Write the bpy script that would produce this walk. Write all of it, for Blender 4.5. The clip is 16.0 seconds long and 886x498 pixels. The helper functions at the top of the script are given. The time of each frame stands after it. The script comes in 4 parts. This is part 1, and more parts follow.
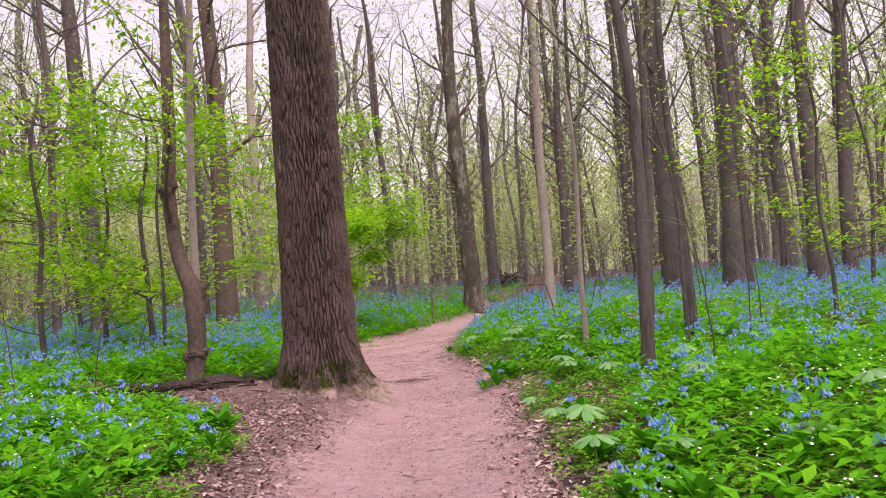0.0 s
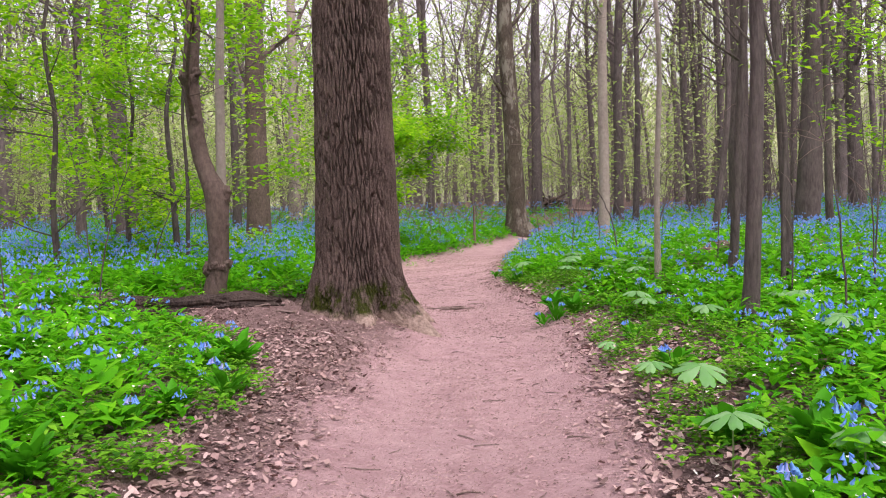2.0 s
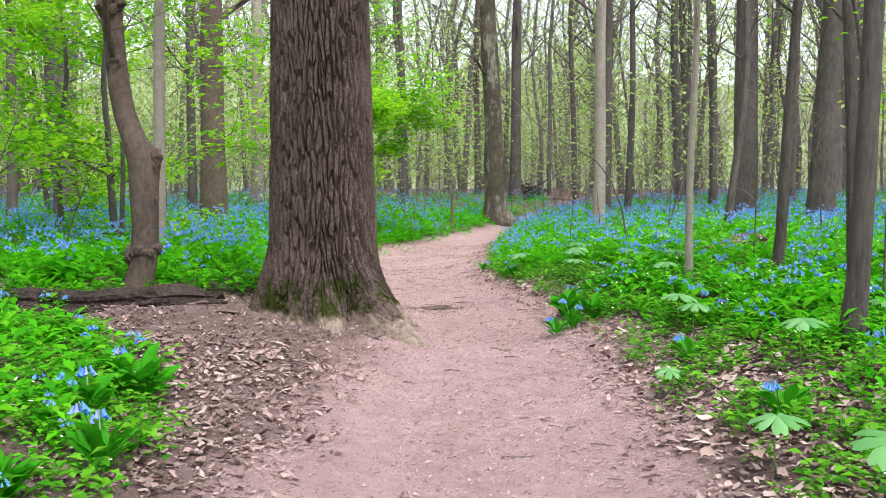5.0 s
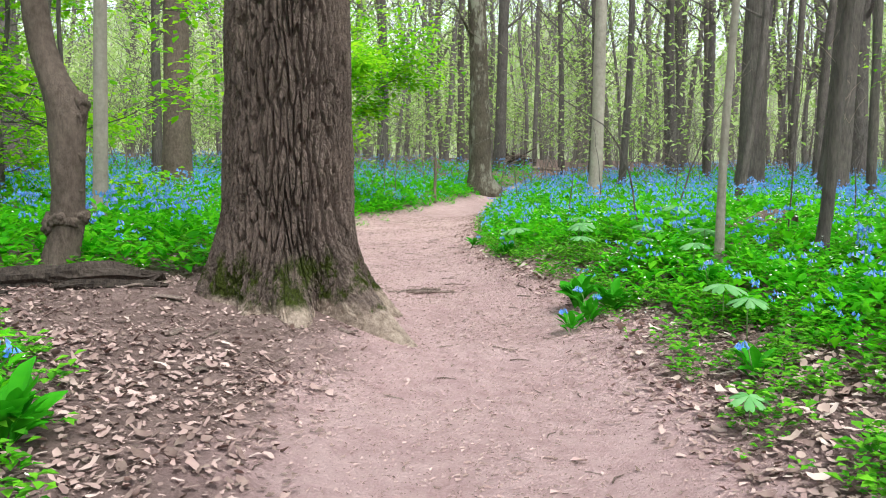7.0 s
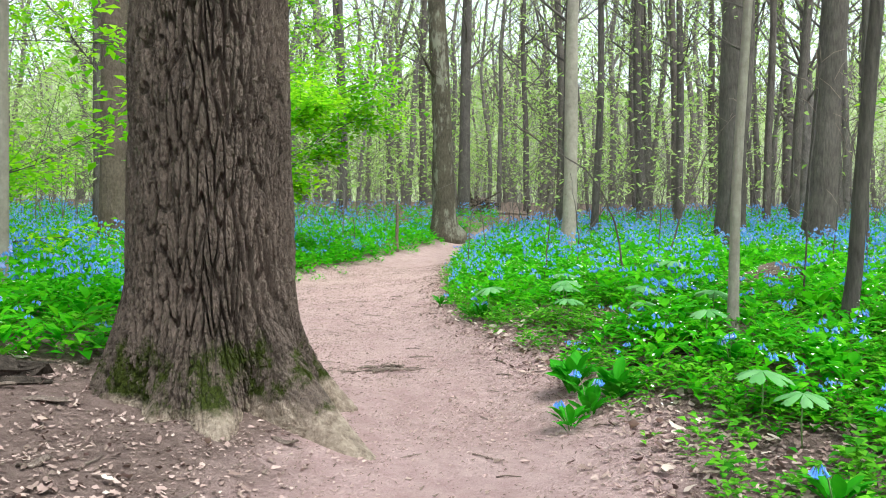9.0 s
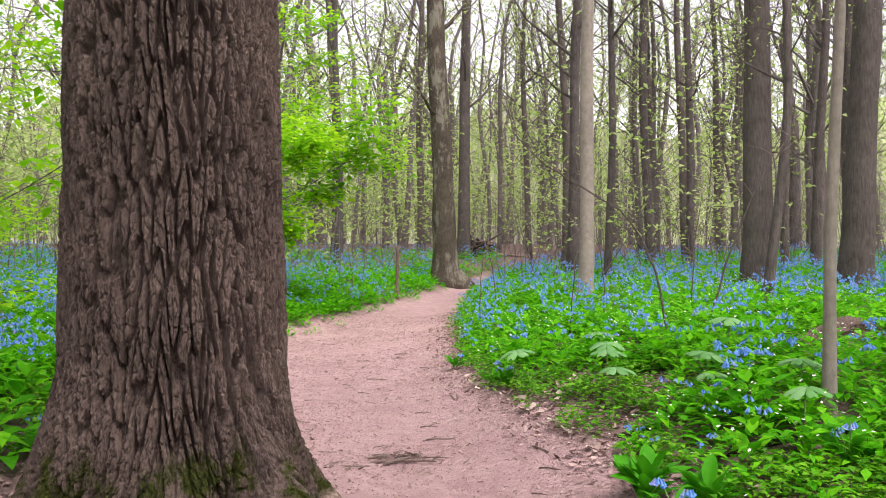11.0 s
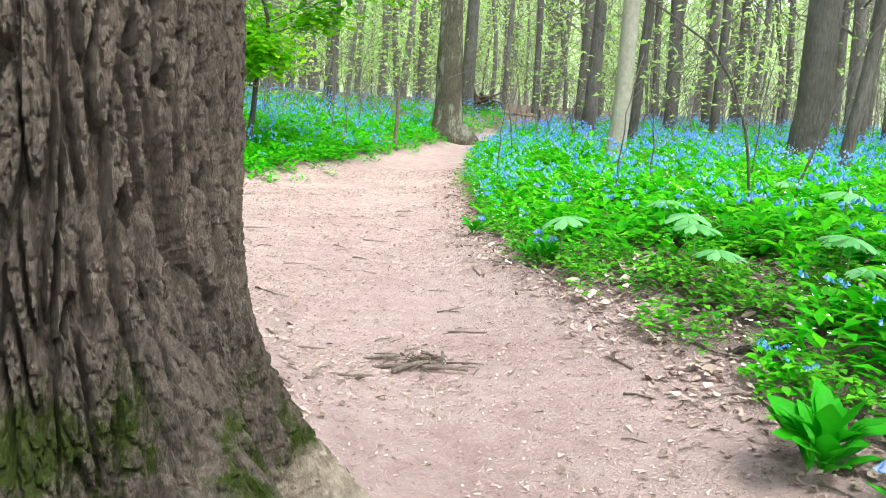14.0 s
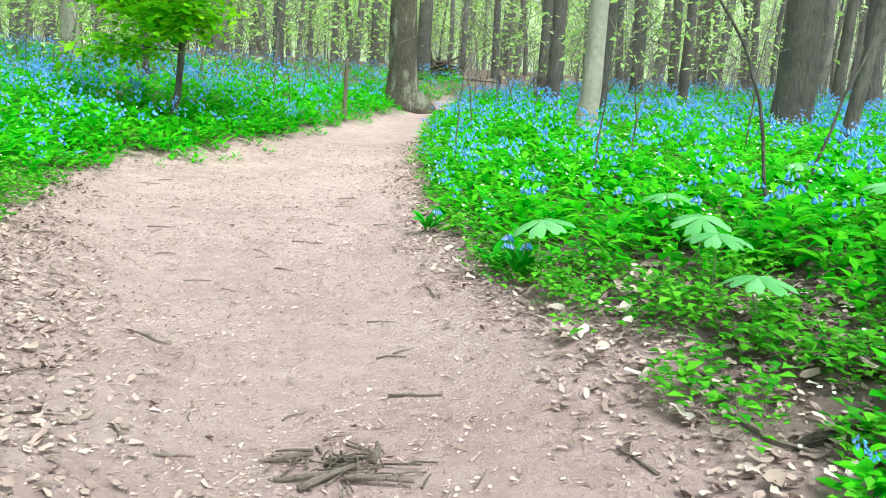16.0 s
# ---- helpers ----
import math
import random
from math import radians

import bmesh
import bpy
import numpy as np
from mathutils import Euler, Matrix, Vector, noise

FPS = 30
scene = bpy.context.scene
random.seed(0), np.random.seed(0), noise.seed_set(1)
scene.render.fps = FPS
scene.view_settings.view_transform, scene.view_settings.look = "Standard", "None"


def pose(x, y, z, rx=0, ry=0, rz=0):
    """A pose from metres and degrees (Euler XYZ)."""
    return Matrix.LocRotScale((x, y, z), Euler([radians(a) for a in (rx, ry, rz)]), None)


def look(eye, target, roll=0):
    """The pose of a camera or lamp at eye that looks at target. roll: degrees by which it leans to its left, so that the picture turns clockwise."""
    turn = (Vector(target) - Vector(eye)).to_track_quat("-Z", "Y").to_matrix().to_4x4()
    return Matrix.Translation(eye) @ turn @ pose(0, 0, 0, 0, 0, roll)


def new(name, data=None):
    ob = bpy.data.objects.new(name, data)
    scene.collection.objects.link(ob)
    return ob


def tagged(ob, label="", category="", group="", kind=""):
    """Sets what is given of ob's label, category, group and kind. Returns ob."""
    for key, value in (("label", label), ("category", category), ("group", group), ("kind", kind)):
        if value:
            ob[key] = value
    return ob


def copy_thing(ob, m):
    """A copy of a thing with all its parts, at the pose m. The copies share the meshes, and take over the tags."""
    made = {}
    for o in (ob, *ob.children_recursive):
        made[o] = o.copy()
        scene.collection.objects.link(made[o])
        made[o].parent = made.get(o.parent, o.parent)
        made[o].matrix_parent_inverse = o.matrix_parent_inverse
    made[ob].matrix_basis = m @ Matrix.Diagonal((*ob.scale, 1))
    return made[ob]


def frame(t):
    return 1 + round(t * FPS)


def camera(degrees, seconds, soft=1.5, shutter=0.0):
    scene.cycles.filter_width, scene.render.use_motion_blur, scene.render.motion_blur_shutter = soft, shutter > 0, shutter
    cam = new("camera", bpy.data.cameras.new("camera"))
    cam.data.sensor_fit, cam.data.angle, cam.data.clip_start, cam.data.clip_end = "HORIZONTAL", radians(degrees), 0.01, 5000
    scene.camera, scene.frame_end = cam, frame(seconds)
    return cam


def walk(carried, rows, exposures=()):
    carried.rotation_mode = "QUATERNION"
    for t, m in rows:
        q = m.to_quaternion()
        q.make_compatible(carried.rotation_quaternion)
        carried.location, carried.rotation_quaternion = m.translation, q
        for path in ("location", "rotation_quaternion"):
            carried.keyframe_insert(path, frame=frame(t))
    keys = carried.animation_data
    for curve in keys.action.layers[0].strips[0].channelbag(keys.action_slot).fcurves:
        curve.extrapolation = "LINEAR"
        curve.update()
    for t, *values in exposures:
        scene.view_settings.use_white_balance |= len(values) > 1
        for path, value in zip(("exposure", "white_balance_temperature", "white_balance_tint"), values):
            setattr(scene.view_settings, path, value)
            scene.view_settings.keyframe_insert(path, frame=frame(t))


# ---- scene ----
cam = camera(53.2, 16.0, soft=1.0)
PATH = [
    (0, (0.003, -0.134, 1.642), (0.0, 1.864, 1.729), -4.6),
    (0.5, (-0.085, 0.26, 1.618), (-0.114, 2.259, 1.669), -2.1),
    (1, (-0.193, 0.698, 1.631), (-0.169, 2.698, 1.667), -2.2),
    (1.5, (-0.237, 1.143, 1.608), (-0.249, 3.142, 1.612), -2.5),
    (2, (-0.311, 1.564, 1.608), (-0.4, 3.56, 1.52), -1.7),
    (2.5, (-0.432, 1.998, 1.622), (-0.472, 3.994, 1.502), -0.3),
    (3, (-0.465, 2.369, 1.593), (-0.491, 4.366, 1.487), 0.4),
    (3.5, (-0.481, 2.825, 1.594), (-0.56, 4.82, 1.475), 0.6),
    (3.7, (-0.496, 2.957, 1.578), (-0.55, 4.951, 1.435), 0.3),
    (5.8, (-0.744, 4.514, 1.47), (-0.721, 6.511, 1.369), -1.1),
    (6, (-0.768, 4.67, 1.468), (-0.708, 6.664, 1.327), -1.7),
    (6.5, (-0.76, 5.052, 1.431), (-0.685, 7.041, 1.234), -0.5),
    (7, (-0.752, 5.467, 1.437), (-0.716, 7.458, 1.254), 0.7),
    (7.5, (-0.815, 5.864, 1.459), (-0.72, 7.855, 1.286), 0.2),
    (8, (-0.814, 6.199, 1.46), (-0.684, 8.187, 1.278), 0.1),
    (8.5, (-0.74, 6.594, 1.477), (-0.639, 8.583, 1.289), 1.1),
    (9, (-0.736, 6.924, 1.536), (-0.616, 8.919, 1.449), 0.2),
    (9.2, (-0.746, 7.08, 1.571), (-0.618, 9.075, 1.53), 0.2),
    (11.3, (-0.884, 8.592, 1.622), (-0.751, 10.587, 1.649), -0.3),
    (11.5, (-0.872, 8.754, 1.603), (-0.74, 10.748, 1.688), -0.4),
    (12, (-0.858, 9.079, 1.534), (-0.754, 11.074, 1.626), 1.0),
    (12.5, (-0.951, 9.379, 1.489), (-0.739, 11.368, 1.494), 1.2),
    (13, (-0.998, 9.704, 1.424), (-0.788, 11.689, 1.287), 1.0),
    (13.5, (-0.995, 10.092, 1.401), (-0.877, 12.077, 1.187), 2.5),
    (14, (-1.025, 10.46, 1.377), (-0.857, 12.429, 1.069), 3.7),
    (14.5, (-1.019, 10.785, 1.39), (-0.687, 12.721, 1.017), 3.4),
    (15, (-0.896, 11.188, 1.395), (-0.506, 13.121, 1.063), 3.2),
    (15.5, (-0.832, 11.552, 1.394), (-0.481, 13.477, 0.98), 3.4),
    (16, (-0.817, 11.927, 1.427), (-0.557, 13.873, 1.048), 3.3),
]
EXPOSURES = [
    (0, 0.74, 6900, 38), (1.5, 0.76, 6800, 38), (2.5, 0.97, 6350, 20), (3.5, 1.1, 6250, 15), (6, 1.17, 6150, 5), (8, 1.27, 6100, -1), (9.2, 1.29, 6050, -4),
    (11.3, 0.95, 6750, 26), (12, 0.66, 6850, 28), (12.5, 0.88, 6700, 25), (13, 1.48, 6350, 17), (13.5, 1.74, 6200, 3), (14.5, 1.78, 5850, -13), (16, 1.74, 5800, -16),
]
walk(cam, [(t, look(eye, target, roll)) for t, eye, target, roll in PATH], EXPOSURES)

# ---- world, sun ----
SUN_EL, SUN_AZ = radians(60), radians(142)
world = bpy.data.worlds.new("overcast_sky")
scene.world = world
world.use_nodes = True
wn = world.node_tree.nodes
sky = wn.new("ShaderNodeTexSky")
sky.sky_type, sky.sun_disc = "NISHITA", False
sky.sun_elevation, sky.sun_rotation = SUN_EL, SUN_AZ
sky.air_density, sky.dust_density, sky.ozone_density = 1.0, 2.0, 0.6
veil = wn.new("ShaderNodeHueSaturation")
veil.inputs["Saturation"].default_value = 0.22
wn["Background"].inputs["Strength"].default_value = 0.15
world.node_tree.links.new(sky.outputs["Color"], veil.inputs["Color"])
world.node_tree.links.new(veil.outputs["Color"], wn["Background"].inputs["Color"])
sun = new("sun", bpy.data.lights.new("sun", "SUN"))
sun.data.energy, sun.data.angle, sun.data.color = 1.5, radians(25), (1.0, 0.96, 0.9)
sun_dir = Vector((math.sin(SUN_AZ) * math.cos(SUN_EL), math.cos(SUN_AZ) * math.cos(SUN_EL), math.sin(SUN_EL)))
sun.matrix_world = look(sun_dir * 60, (0, 0, 0))


# ---- materials ----
def nodes_of(name, rough=0.8, spec=0.3):
    m = bpy.data.materials.new(name)
    m.use_nodes = True
    nt = m.node_tree
    b = nt.nodes["Principled BSDF"]
    b.inputs["Roughness"].default_value = rough
    b.inputs["Specular IOR Level"].default_value = spec
    return m, nt, b


def add(nt, kind, **vals):
    n = nt.nodes.new(kind)
    for k, v in vals.items():
        n.inputs[k].default_value = v
    return n


def coords(nt, scale=(1, 1, 1)):
    tc = nt.nodes.new("ShaderNodeTexCoord")
    mp = nt.nodes.new("ShaderNodeMapping")
    mp.inputs["Scale"].default_value = scale
    nt.links.new(tc.outputs["Object"], mp.inputs["Vector"])
    return mp.outputs["Vector"]


def noise_tex(nt, vec, scale, detail=4.0, rough=0.6):
    n = add(nt, "ShaderNodeTexNoise", Scale=scale, Detail=detail, Roughness=rough)
    nt.links.new(vec, n.inputs["Vector"])
    return n.outputs["Fac"]


def ramp(nt, fac, stops):
    r = nt.nodes.new("ShaderNodeValToRGB")
    e = r.color_ramp.elements
    while len(e) < len(stops):
        e.new(0.5)
    for el, (p, c) in zip(e, stops):
        el.position, el.color = p, (*c, 1)
    nt.links.new(fac, r.inputs["Fac"])
    return r.outputs["Color"]


def mix(nt, fac, a, b, mode="MIX"):
    m = nt.nodes.new("ShaderNodeMix")
    m.data_type, m.blend_type = "RGBA", mode
    for sock, v in ((m.inputs[0], fac), (m.inputs[6], a), (m.inputs[7], b)):
        if isinstance(v, (int, float)):
            sock.default_value = v
        elif isinstance(v, tuple):
            sock.default_value = (*v, 1)
        else:
            nt.links.new(v, sock)
    return m.outputs[2]


def bump(nt, b, height, strength=0.5, distance=0.02):
    n = add(nt, "ShaderNodeBump", Strength=strength, Distance=distance)
    nt.links.new(height, n.inputs["Height"])
    nt.links.new(n.outputs["Normal"], b.inputs["Normal"])


def bark_material(name, dark, light, stretch=0.18, scale=14, moss=0.0, lichen=None, patch=2.2):
    m, nt, b = nodes_of(name, 0.92, 0.15)
    v = coords(nt, (1, 1, stretch))
    fine = noise_tex(nt, v, scale * 2.2, 6, 0.7)
    big = noise_tex(nt, coords(nt), patch, 3)
    col = ramp(nt, fine, [(0.32, dark), (0.68, light)])
    col = mix(nt, 0.35, col, ramp(nt, big, [(0.35, dark), (0.65, light)]))
    if lichen:
        spots = noise_tex(nt, coords(nt, (1, 1, 0.35)), 2.6, 6, 0.75)
        col = mix(nt, ramp(nt, spots, [(0.52, (0, 0, 0)), (0.6, (1, 1, 1))]), col, lichen)
    if moss:
        tc = nt.nodes.new("ShaderNodeTexCoord")
        sep = nt.nodes.new("ShaderNodeSeparateXYZ")
        nt.links.new(tc.outputs["Object"], sep.inputs[0])
        hmap = add(nt, "ShaderNodeMapRange")
        hmap.inputs["From Min"].default_value, hmap.inputs["From Max"].default_value = 1.4, 0.65
        nt.links.new(sep.outputs["Z"], hmap.inputs["Value"])
        patches = noise_tex(nt, coords(nt, (1, 1, 0.6)), 4.5, 9, 0.78)
        mul = nt.nodes.new("ShaderNodeMath")
        mul.operation = "MULTIPLY"
        nt.links.new(hmap.outputs["Result"], mul.inputs[0])
        nt.links.new(patches, mul.inputs[1])
        mask = ramp(nt, mul.outputs[0], [(0.46, (0, 0, 0)), (0.54, (moss, moss, moss))])
        green = ramp(nt, fine, [(0.3, (0.015, 0.022, 0.004)), (0.7, (0.072, 0.086, 0.011))])
        # pale scoured bark on the lowest root flare
        low = add(nt, "ShaderNodeMapRange")
        low.inputs["From Min"].default_value, low.inputs["From Max"].default_value = 0.56, 0.22
        nt.links.new(sep.outputs["Z"], low.inputs["Value"])
        worn = ramp(nt, noise_tex(nt, coords(nt), 15, 7, 0.68), [(0.32, (0.2, 0.14, 0.11)), (0.6, (0.54, 0.42, 0.34))])
        scour = nt.nodes.new("ShaderNodeMath")
        scour.operation = "MULTIPLY"
        nt.links.new(low.outputs["Result"], scour.inputs[0])
        nt.links.new(noise_tex(nt, coords(nt, (1, 1, 0.8)), 4.3, 6, 0.7), scour.inputs[1])
        col = mix(nt, mask, col, green)
        col = mix(nt, ramp(nt, scour.outputs[0], [(0.2, (0, 0, 0)), (0.31, (0.92, 0.92, 0.92))]), col, worn)
    nt.links.new(col, b.inputs["Base Color"])
    bump(nt, b, noise_tex(nt, coords(nt, (1, 1, 0.35)), scale * (4.0 if moss else 1.6), 8, 0.75), 1.0, 0.03 if moss else 0.06)
    return m


def leaf_material(name, stops, translucent=0.35, rough=0.5, grain=18.0):
    m, nt, b = nodes_of(name, rough, 0.1)
    g = nt.nodes.new("ShaderNodeNewGeometry")
    col = ramp(nt, g.outputs["Random Per Island"], stops)
    n = noise_tex(nt, coords(nt), grain, 3)
    col = mix(nt, ramp(nt, n, [(0.3, (0.0, 0.0, 0.0)), (0.8, (0.35, 0.35, 0.35))]), col, (0.1, 0.46, 0.01) if translucent > 0.2 else (0.4, 0.33, 0.26))
    nt.links.new(col, b.inputs["Base Color"])
    if translucent:
        t = nt.nodes.new("ShaderNodeBsdfTranslucent")
        nt.links.new(col, t.inputs["Color"])
        mx = nt.nodes.new("ShaderNodeMixShader")
        mx.inputs[0].default_value = translucent
        nt.links.new(b.outputs[0], mx.inputs[1])
        nt.links.new(t.outputs[0], mx.inputs[2])
        nt.links.new(mx.outputs[0], nt.nodes["Material Output"].inputs["Surface"])
    return m


def ground_material():
    m, nt, b = nodes_of("forest_floor", 0.95, 0.1)
    at = nt.nodes.new("ShaderNodeAttribute")
    at.attribute_name = "trail"
    v = coords(nt)
    fine = noise_tex(nt, v, 60, 8, 0.75)
    mid = noise_tex(nt, v, 7, 6, 0.65)
    big = noise_tex(nt, v, 1.3, 4)
    dirt = ramp(nt, fine, [(0.3, (0.25, 0.148, 0.14)), (0.5, (0.58, 0.37, 0.37)), (0.72, (0.8, 0.58, 0.58))])
    dirt = mix(nt, 0.55, dirt, ramp(nt, mid, [(0.35, (0.39, 0.24, 0.238)), (0.65, (0.68, 0.475, 0.475))]))
    dirt = mix(nt, 0.3, dirt, ramp(nt, big, [(0.35, (0.37, 0.245, 0.225)), (0.65, (0.6, 0.44, 0.405))]))
    soil = ramp(nt, fine, [(0.3, (0.12, 0.078, 0.07)), (0.7, (0.33, 0.228, 0.205))])
    soil = mix(nt, 0.5, soil, ramp(nt, mid, [(0.4, (0.15, 0.1, 0.09)), (0.65, (0.36, 0.255, 0.23))]))
    col = mix(nt, at.outputs["Fac"], soil, dirt)
    nt.links.new(col, b.inputs["Base Color"])
    s = nt.nodes.new("ShaderNodeMath")
    s.operation = "ADD"
    nt.links.new(fine, s.inputs[0])
    nt.links.new(mid, s.inputs[1])
    bump(nt, b, s.outputs[0], 1.0, 0.035)
    return m


GROUND = ground_material()
BARK_OAK = bark_material("furrowed_grey_brown_bark", (0.035, 0.025, 0.02), (0.28, 0.207, 0.175), 0.5, 24, moss=1.0)
BARK_GREY = bark_material("grey_brown_bark", (0.07, 0.057, 0.053), (0.22, 0.182, 0.168))
BARK_DARK = bark_material("dark_ridged_bark", (0.06, 0.05, 0.048), (0.2, 0.168, 0.158))
BARK_PALE = bark_material("pale_smooth_beech_bark", (0.26, 0.22, 0.19), (0.46, 0.4, 0.34), 0.8, 6)
BARK_LICHEN = bark_material("bark_with_pale_lichen", (0.045, 0.036, 0.03), (0.17, 0.14, 0.105), 0.3, 14, lichen=(0.27, 0.25, 0.2))
BARK_BURL = bark_material("knobbly_brown_bark", (0.07, 0.052, 0.042), (0.22, 0.165, 0.135), 0.6, 10)
BARK_FAR = bark_material("grey_far_bark", (0.085, 0.072, 0.068), (0.27, 0.232, 0.22), 0.3, 5)
WOOD_DEAD = bark_material("weathered_dead_wood", (0.1, 0.072, 0.06), (0.34, 0.25, 0.205), 0.5, 20)
WOOD_ROT = bark_material("dark_rotten_log", (0.014, 0.011, 0.01), (0.15, 0.115, 0.095), 0.5, 16)
TWIG = bark_material("dry_twig_bark", (0.18, 0.125, 0.105), (0.5, 0.385, 0.33), 1.0, 30)
LEAF_BLUEBELL = leaf_material("bluebell_leaf_green", [(0.0, (0.035, 0.27, 0.004)), (0.4, (0.085, 0.46, 0.006)), (0.75, (0.14, 0.57, 0.008)), (1.0, (0.22, 0.66, 0.015))], 0.5)
LEAF_LOW = leaf_material("low_herb_leaf_green", [(0.0, (0.03, 0.17, 0.008)), (1.0, (0.2, 0.5, 0.025))])
LEAF_MAY = leaf_material("mayapple_leaf_pale_green", [(0.0, (0.14, 0.34, 0.12)), (1.0, (0.24, 0.46, 0.2))], 0.3, 0.45)
LEAF_TREE = leaf_material("young_maple_leaf_green", [(0.0, (0.14, 0.42, 0.008)), (0.5, (0.29, 0.62, 0.012)), (1.0, (0.52, 0.8, 0.025))], 0.55)
LEAF_CANOPY = leaf_material("spring_canopy_leaf", [(0.0, (0.29, 0.43, 0.1)), (0.6, (0.5, 0.61, 0.21)), (1.0, (0.68, 0.76, 0.36))], 0.58)
LEAF_CLUMP = leaf_material("broad_clump_leaf", [(0.0, (0.02, 0.17, 0.005)), (0.6, (0.045, 0.3, 0.008)), (1.0, (0.09, 0.42, 0.012))], 0.35)
STEM_GREEN = leaf_material("pale_green_stem", [(0.0, (0.12, 0.24, 0.06)), (1.0, (0.2, 0.34, 0.1))], 0.1)
BELL = leaf_material("bluebell_flower_blue", [(0.0, (0.11, 0.25, 0.84)), (0.7, (0.21, 0.42, 0.95)), (1.0, (0.42, 0.37, 0.92))], 0.3, 0.6)
WHITE = leaf_material("small_white_petal", [(0.0, (0.7, 0.74, 0.62)), (1.0, (0.85, 0.85, 0.8))], 0.0, 0.6)
LITTER = leaf_material("dry_oak_leaf_litter", [(0.0, (0.1, 0.062, 0.056)), (0.35, (0.24, 0.154, 0.142)), (0.8, (0.39, 0.264, 0.244)), (1.0, (0.51, 0.375, 0.342))], 0.0, 0.85)
LITTER_PALE = leaf_material("bleached_dry_leaf", [(0.0, (0.26, 0.17, 0.145)), (0.5, (0.46, 0.335, 0.295)), (1.0, (0.66, 0.54, 0.48))], 0.0, 0.8)
CRUMB = leaf_material("trodden_leaf_crumbs", [(0.0, (0.12, 0.075, 0.065)), (0.35, (0.24, 0.155, 0.14)), (0.7, (0.42, 0.28, 0.262)), (1.0, (0.53, 0.375, 0.35))], 0.0, 0.9)

# ---- lie of the land ----
TRAIL_Y = (-30, 0, 7, 11, 14.5, 18, 23, 36, 45, 60, 120, 500)
TRAIL_Z = (0.0, 0.0, 0.04, 0.02, 0.13, 0.14, 0.2, 0.4, 0.8, 1.2, 1.6, 1.8)
RIGHT_Y = (-30, 0, 3, 6.5, 8, 11, 12.5, 14, 15.7, 16.8, 18, 20.1, 24.4, 30, 35, 40.4, 44, 48, 70)
RIGHT_X = (0.8, 0.6, 0.5, 0.5, 0.58, 0.6, 0.66, 0.5, 0.15, -0.05, -0.1, -0.1, 0.27, 0.95, 1.75, 3.2, 6.5, 12, 40)
LEFT_Y = (-30, 0, 6.6, 8, 10.7, 12.5, 14, 16, 19, 21.5, 23.5, 25, 28, 33.5, 37.4, 39.6, 42, 46, 70)
LEFT_X = (-1.6, -1.5, -1.5, -1.55, -1.45, -1.1, -1.3, -2.0, -2.9, -3.3, -2.7, -2.05, -1.1, 0.65, 1.6, 2.4, 4.7, 10, 39)
WOODS_L_Y = (-30, 0, 6.4, 8, 9.1, 10.5, 11.5, 12.4, 13.2, 14.5, 17, 20, 21.2, 22.6, 23.6, 25, 28, 33.5, 37.4, 39.6, 41, 42, 46, 70)
WOODS_L_X = (-2.1, -2.1, -2.1, -2.1, -2.35, -3.1, -4.5, -3.9, -2.55, -2.6, -3.0, -3.15, -3.0, -2.5, -2.05, -1.6, -0.75, 0.75, 1.6, 2.5, 5.5, 7.5, 14, 60)
WOODS_R_Y = (-30, 0, 5, 7, 8.5, 10, 11.3, 12, 12.7, 14.2, 15, 16, 16.7, 17.3, 18.2, 20.1, 24.4, 30, 35, 40.4, 44, 48, 70)
WOODS_R_X = (0.9, 0.8, 0.85, 1.1, 1.45, 1.75, 1.65, 1.4, 0.8, 0.6, 1.3, 1.4, 0.55, 0.12, 0.0, 0.0, 0.35, 1.05, 1.85, 3.3, 6.6, 12.1, 40.1)


def smooth(a):
    a = np.clip(a, 0, 1)
    return a * a * (3 - 2 * a)


def wave(x, y, s, seed):
    """Cheap smooth noise from -1 to 1 with features about s metres wide."""
    k = 6.283 / s
    return (np.sin(x * k * 0.61 + y * k * 0.33 + seed) + np.sin(-x * k * 0.37 + y * k * 0.72 + 2.1 * seed) + np.sin(x * k * 0.91 - y * k * 0.52 + 3.7 * seed)) / 3


def trail_sides(x, y):
    """Metres outside the trodden trail, on its left and right hand."""
    return np.interp(y, LEFT_Y, LEFT_X) - x, x - np.interp(y, RIGHT_Y, RIGHT_X)


def height(x, y):
    x, y = np.asarray(x, float), np.asarray(y, float)
    dl, dr = trail_sides(x, y)
    z = np.interp(y, TRAIL_Y, TRAIL_Z)
    z = z + np.interp(dl, (-0.6, 0, 0.5, 2, 4, 10, 40), (0, 0.12, 0.26, 0.45, 0.55, 0.7, 0.9))
    z = z + np.interp(dr, (-0.5, 0, 0.5, 1, 2, 4, 10, 40), (0, 0.1, 0.18, 0.27, 0.42, 0.55, 0.65, 0.9))
    off = smooth(np.maximum(dl, dr) / 1.0)
    z = z + 0.012 * wave(x, y, 0.55, 1) + 0.02 * wave(x, y, 1.9, 2) + off * (0.03 * wave(x, y, 1.2, 3) + 0.07 * wave(x, y, 6.0, 4))
    return z


def h1(x, y):
    return float(height(x, y))


# ---- mesh helpers ----
def mesh_object(name, verts, faces, material, parent=None, smooth_faces=True, label=""):
    me = bpy.data.meshes.new(name)
    me.from_pydata([tuple(v) for v in verts], [], faces)
    if smooth_faces:
        me.polygons.foreach_set("use_smooth", [True] * len(me.polygons))
    me.materials.append(material)
    ob = new(name, me)
    ob.parent = parent
    if label:
        tagged(ob, label)
    return ob


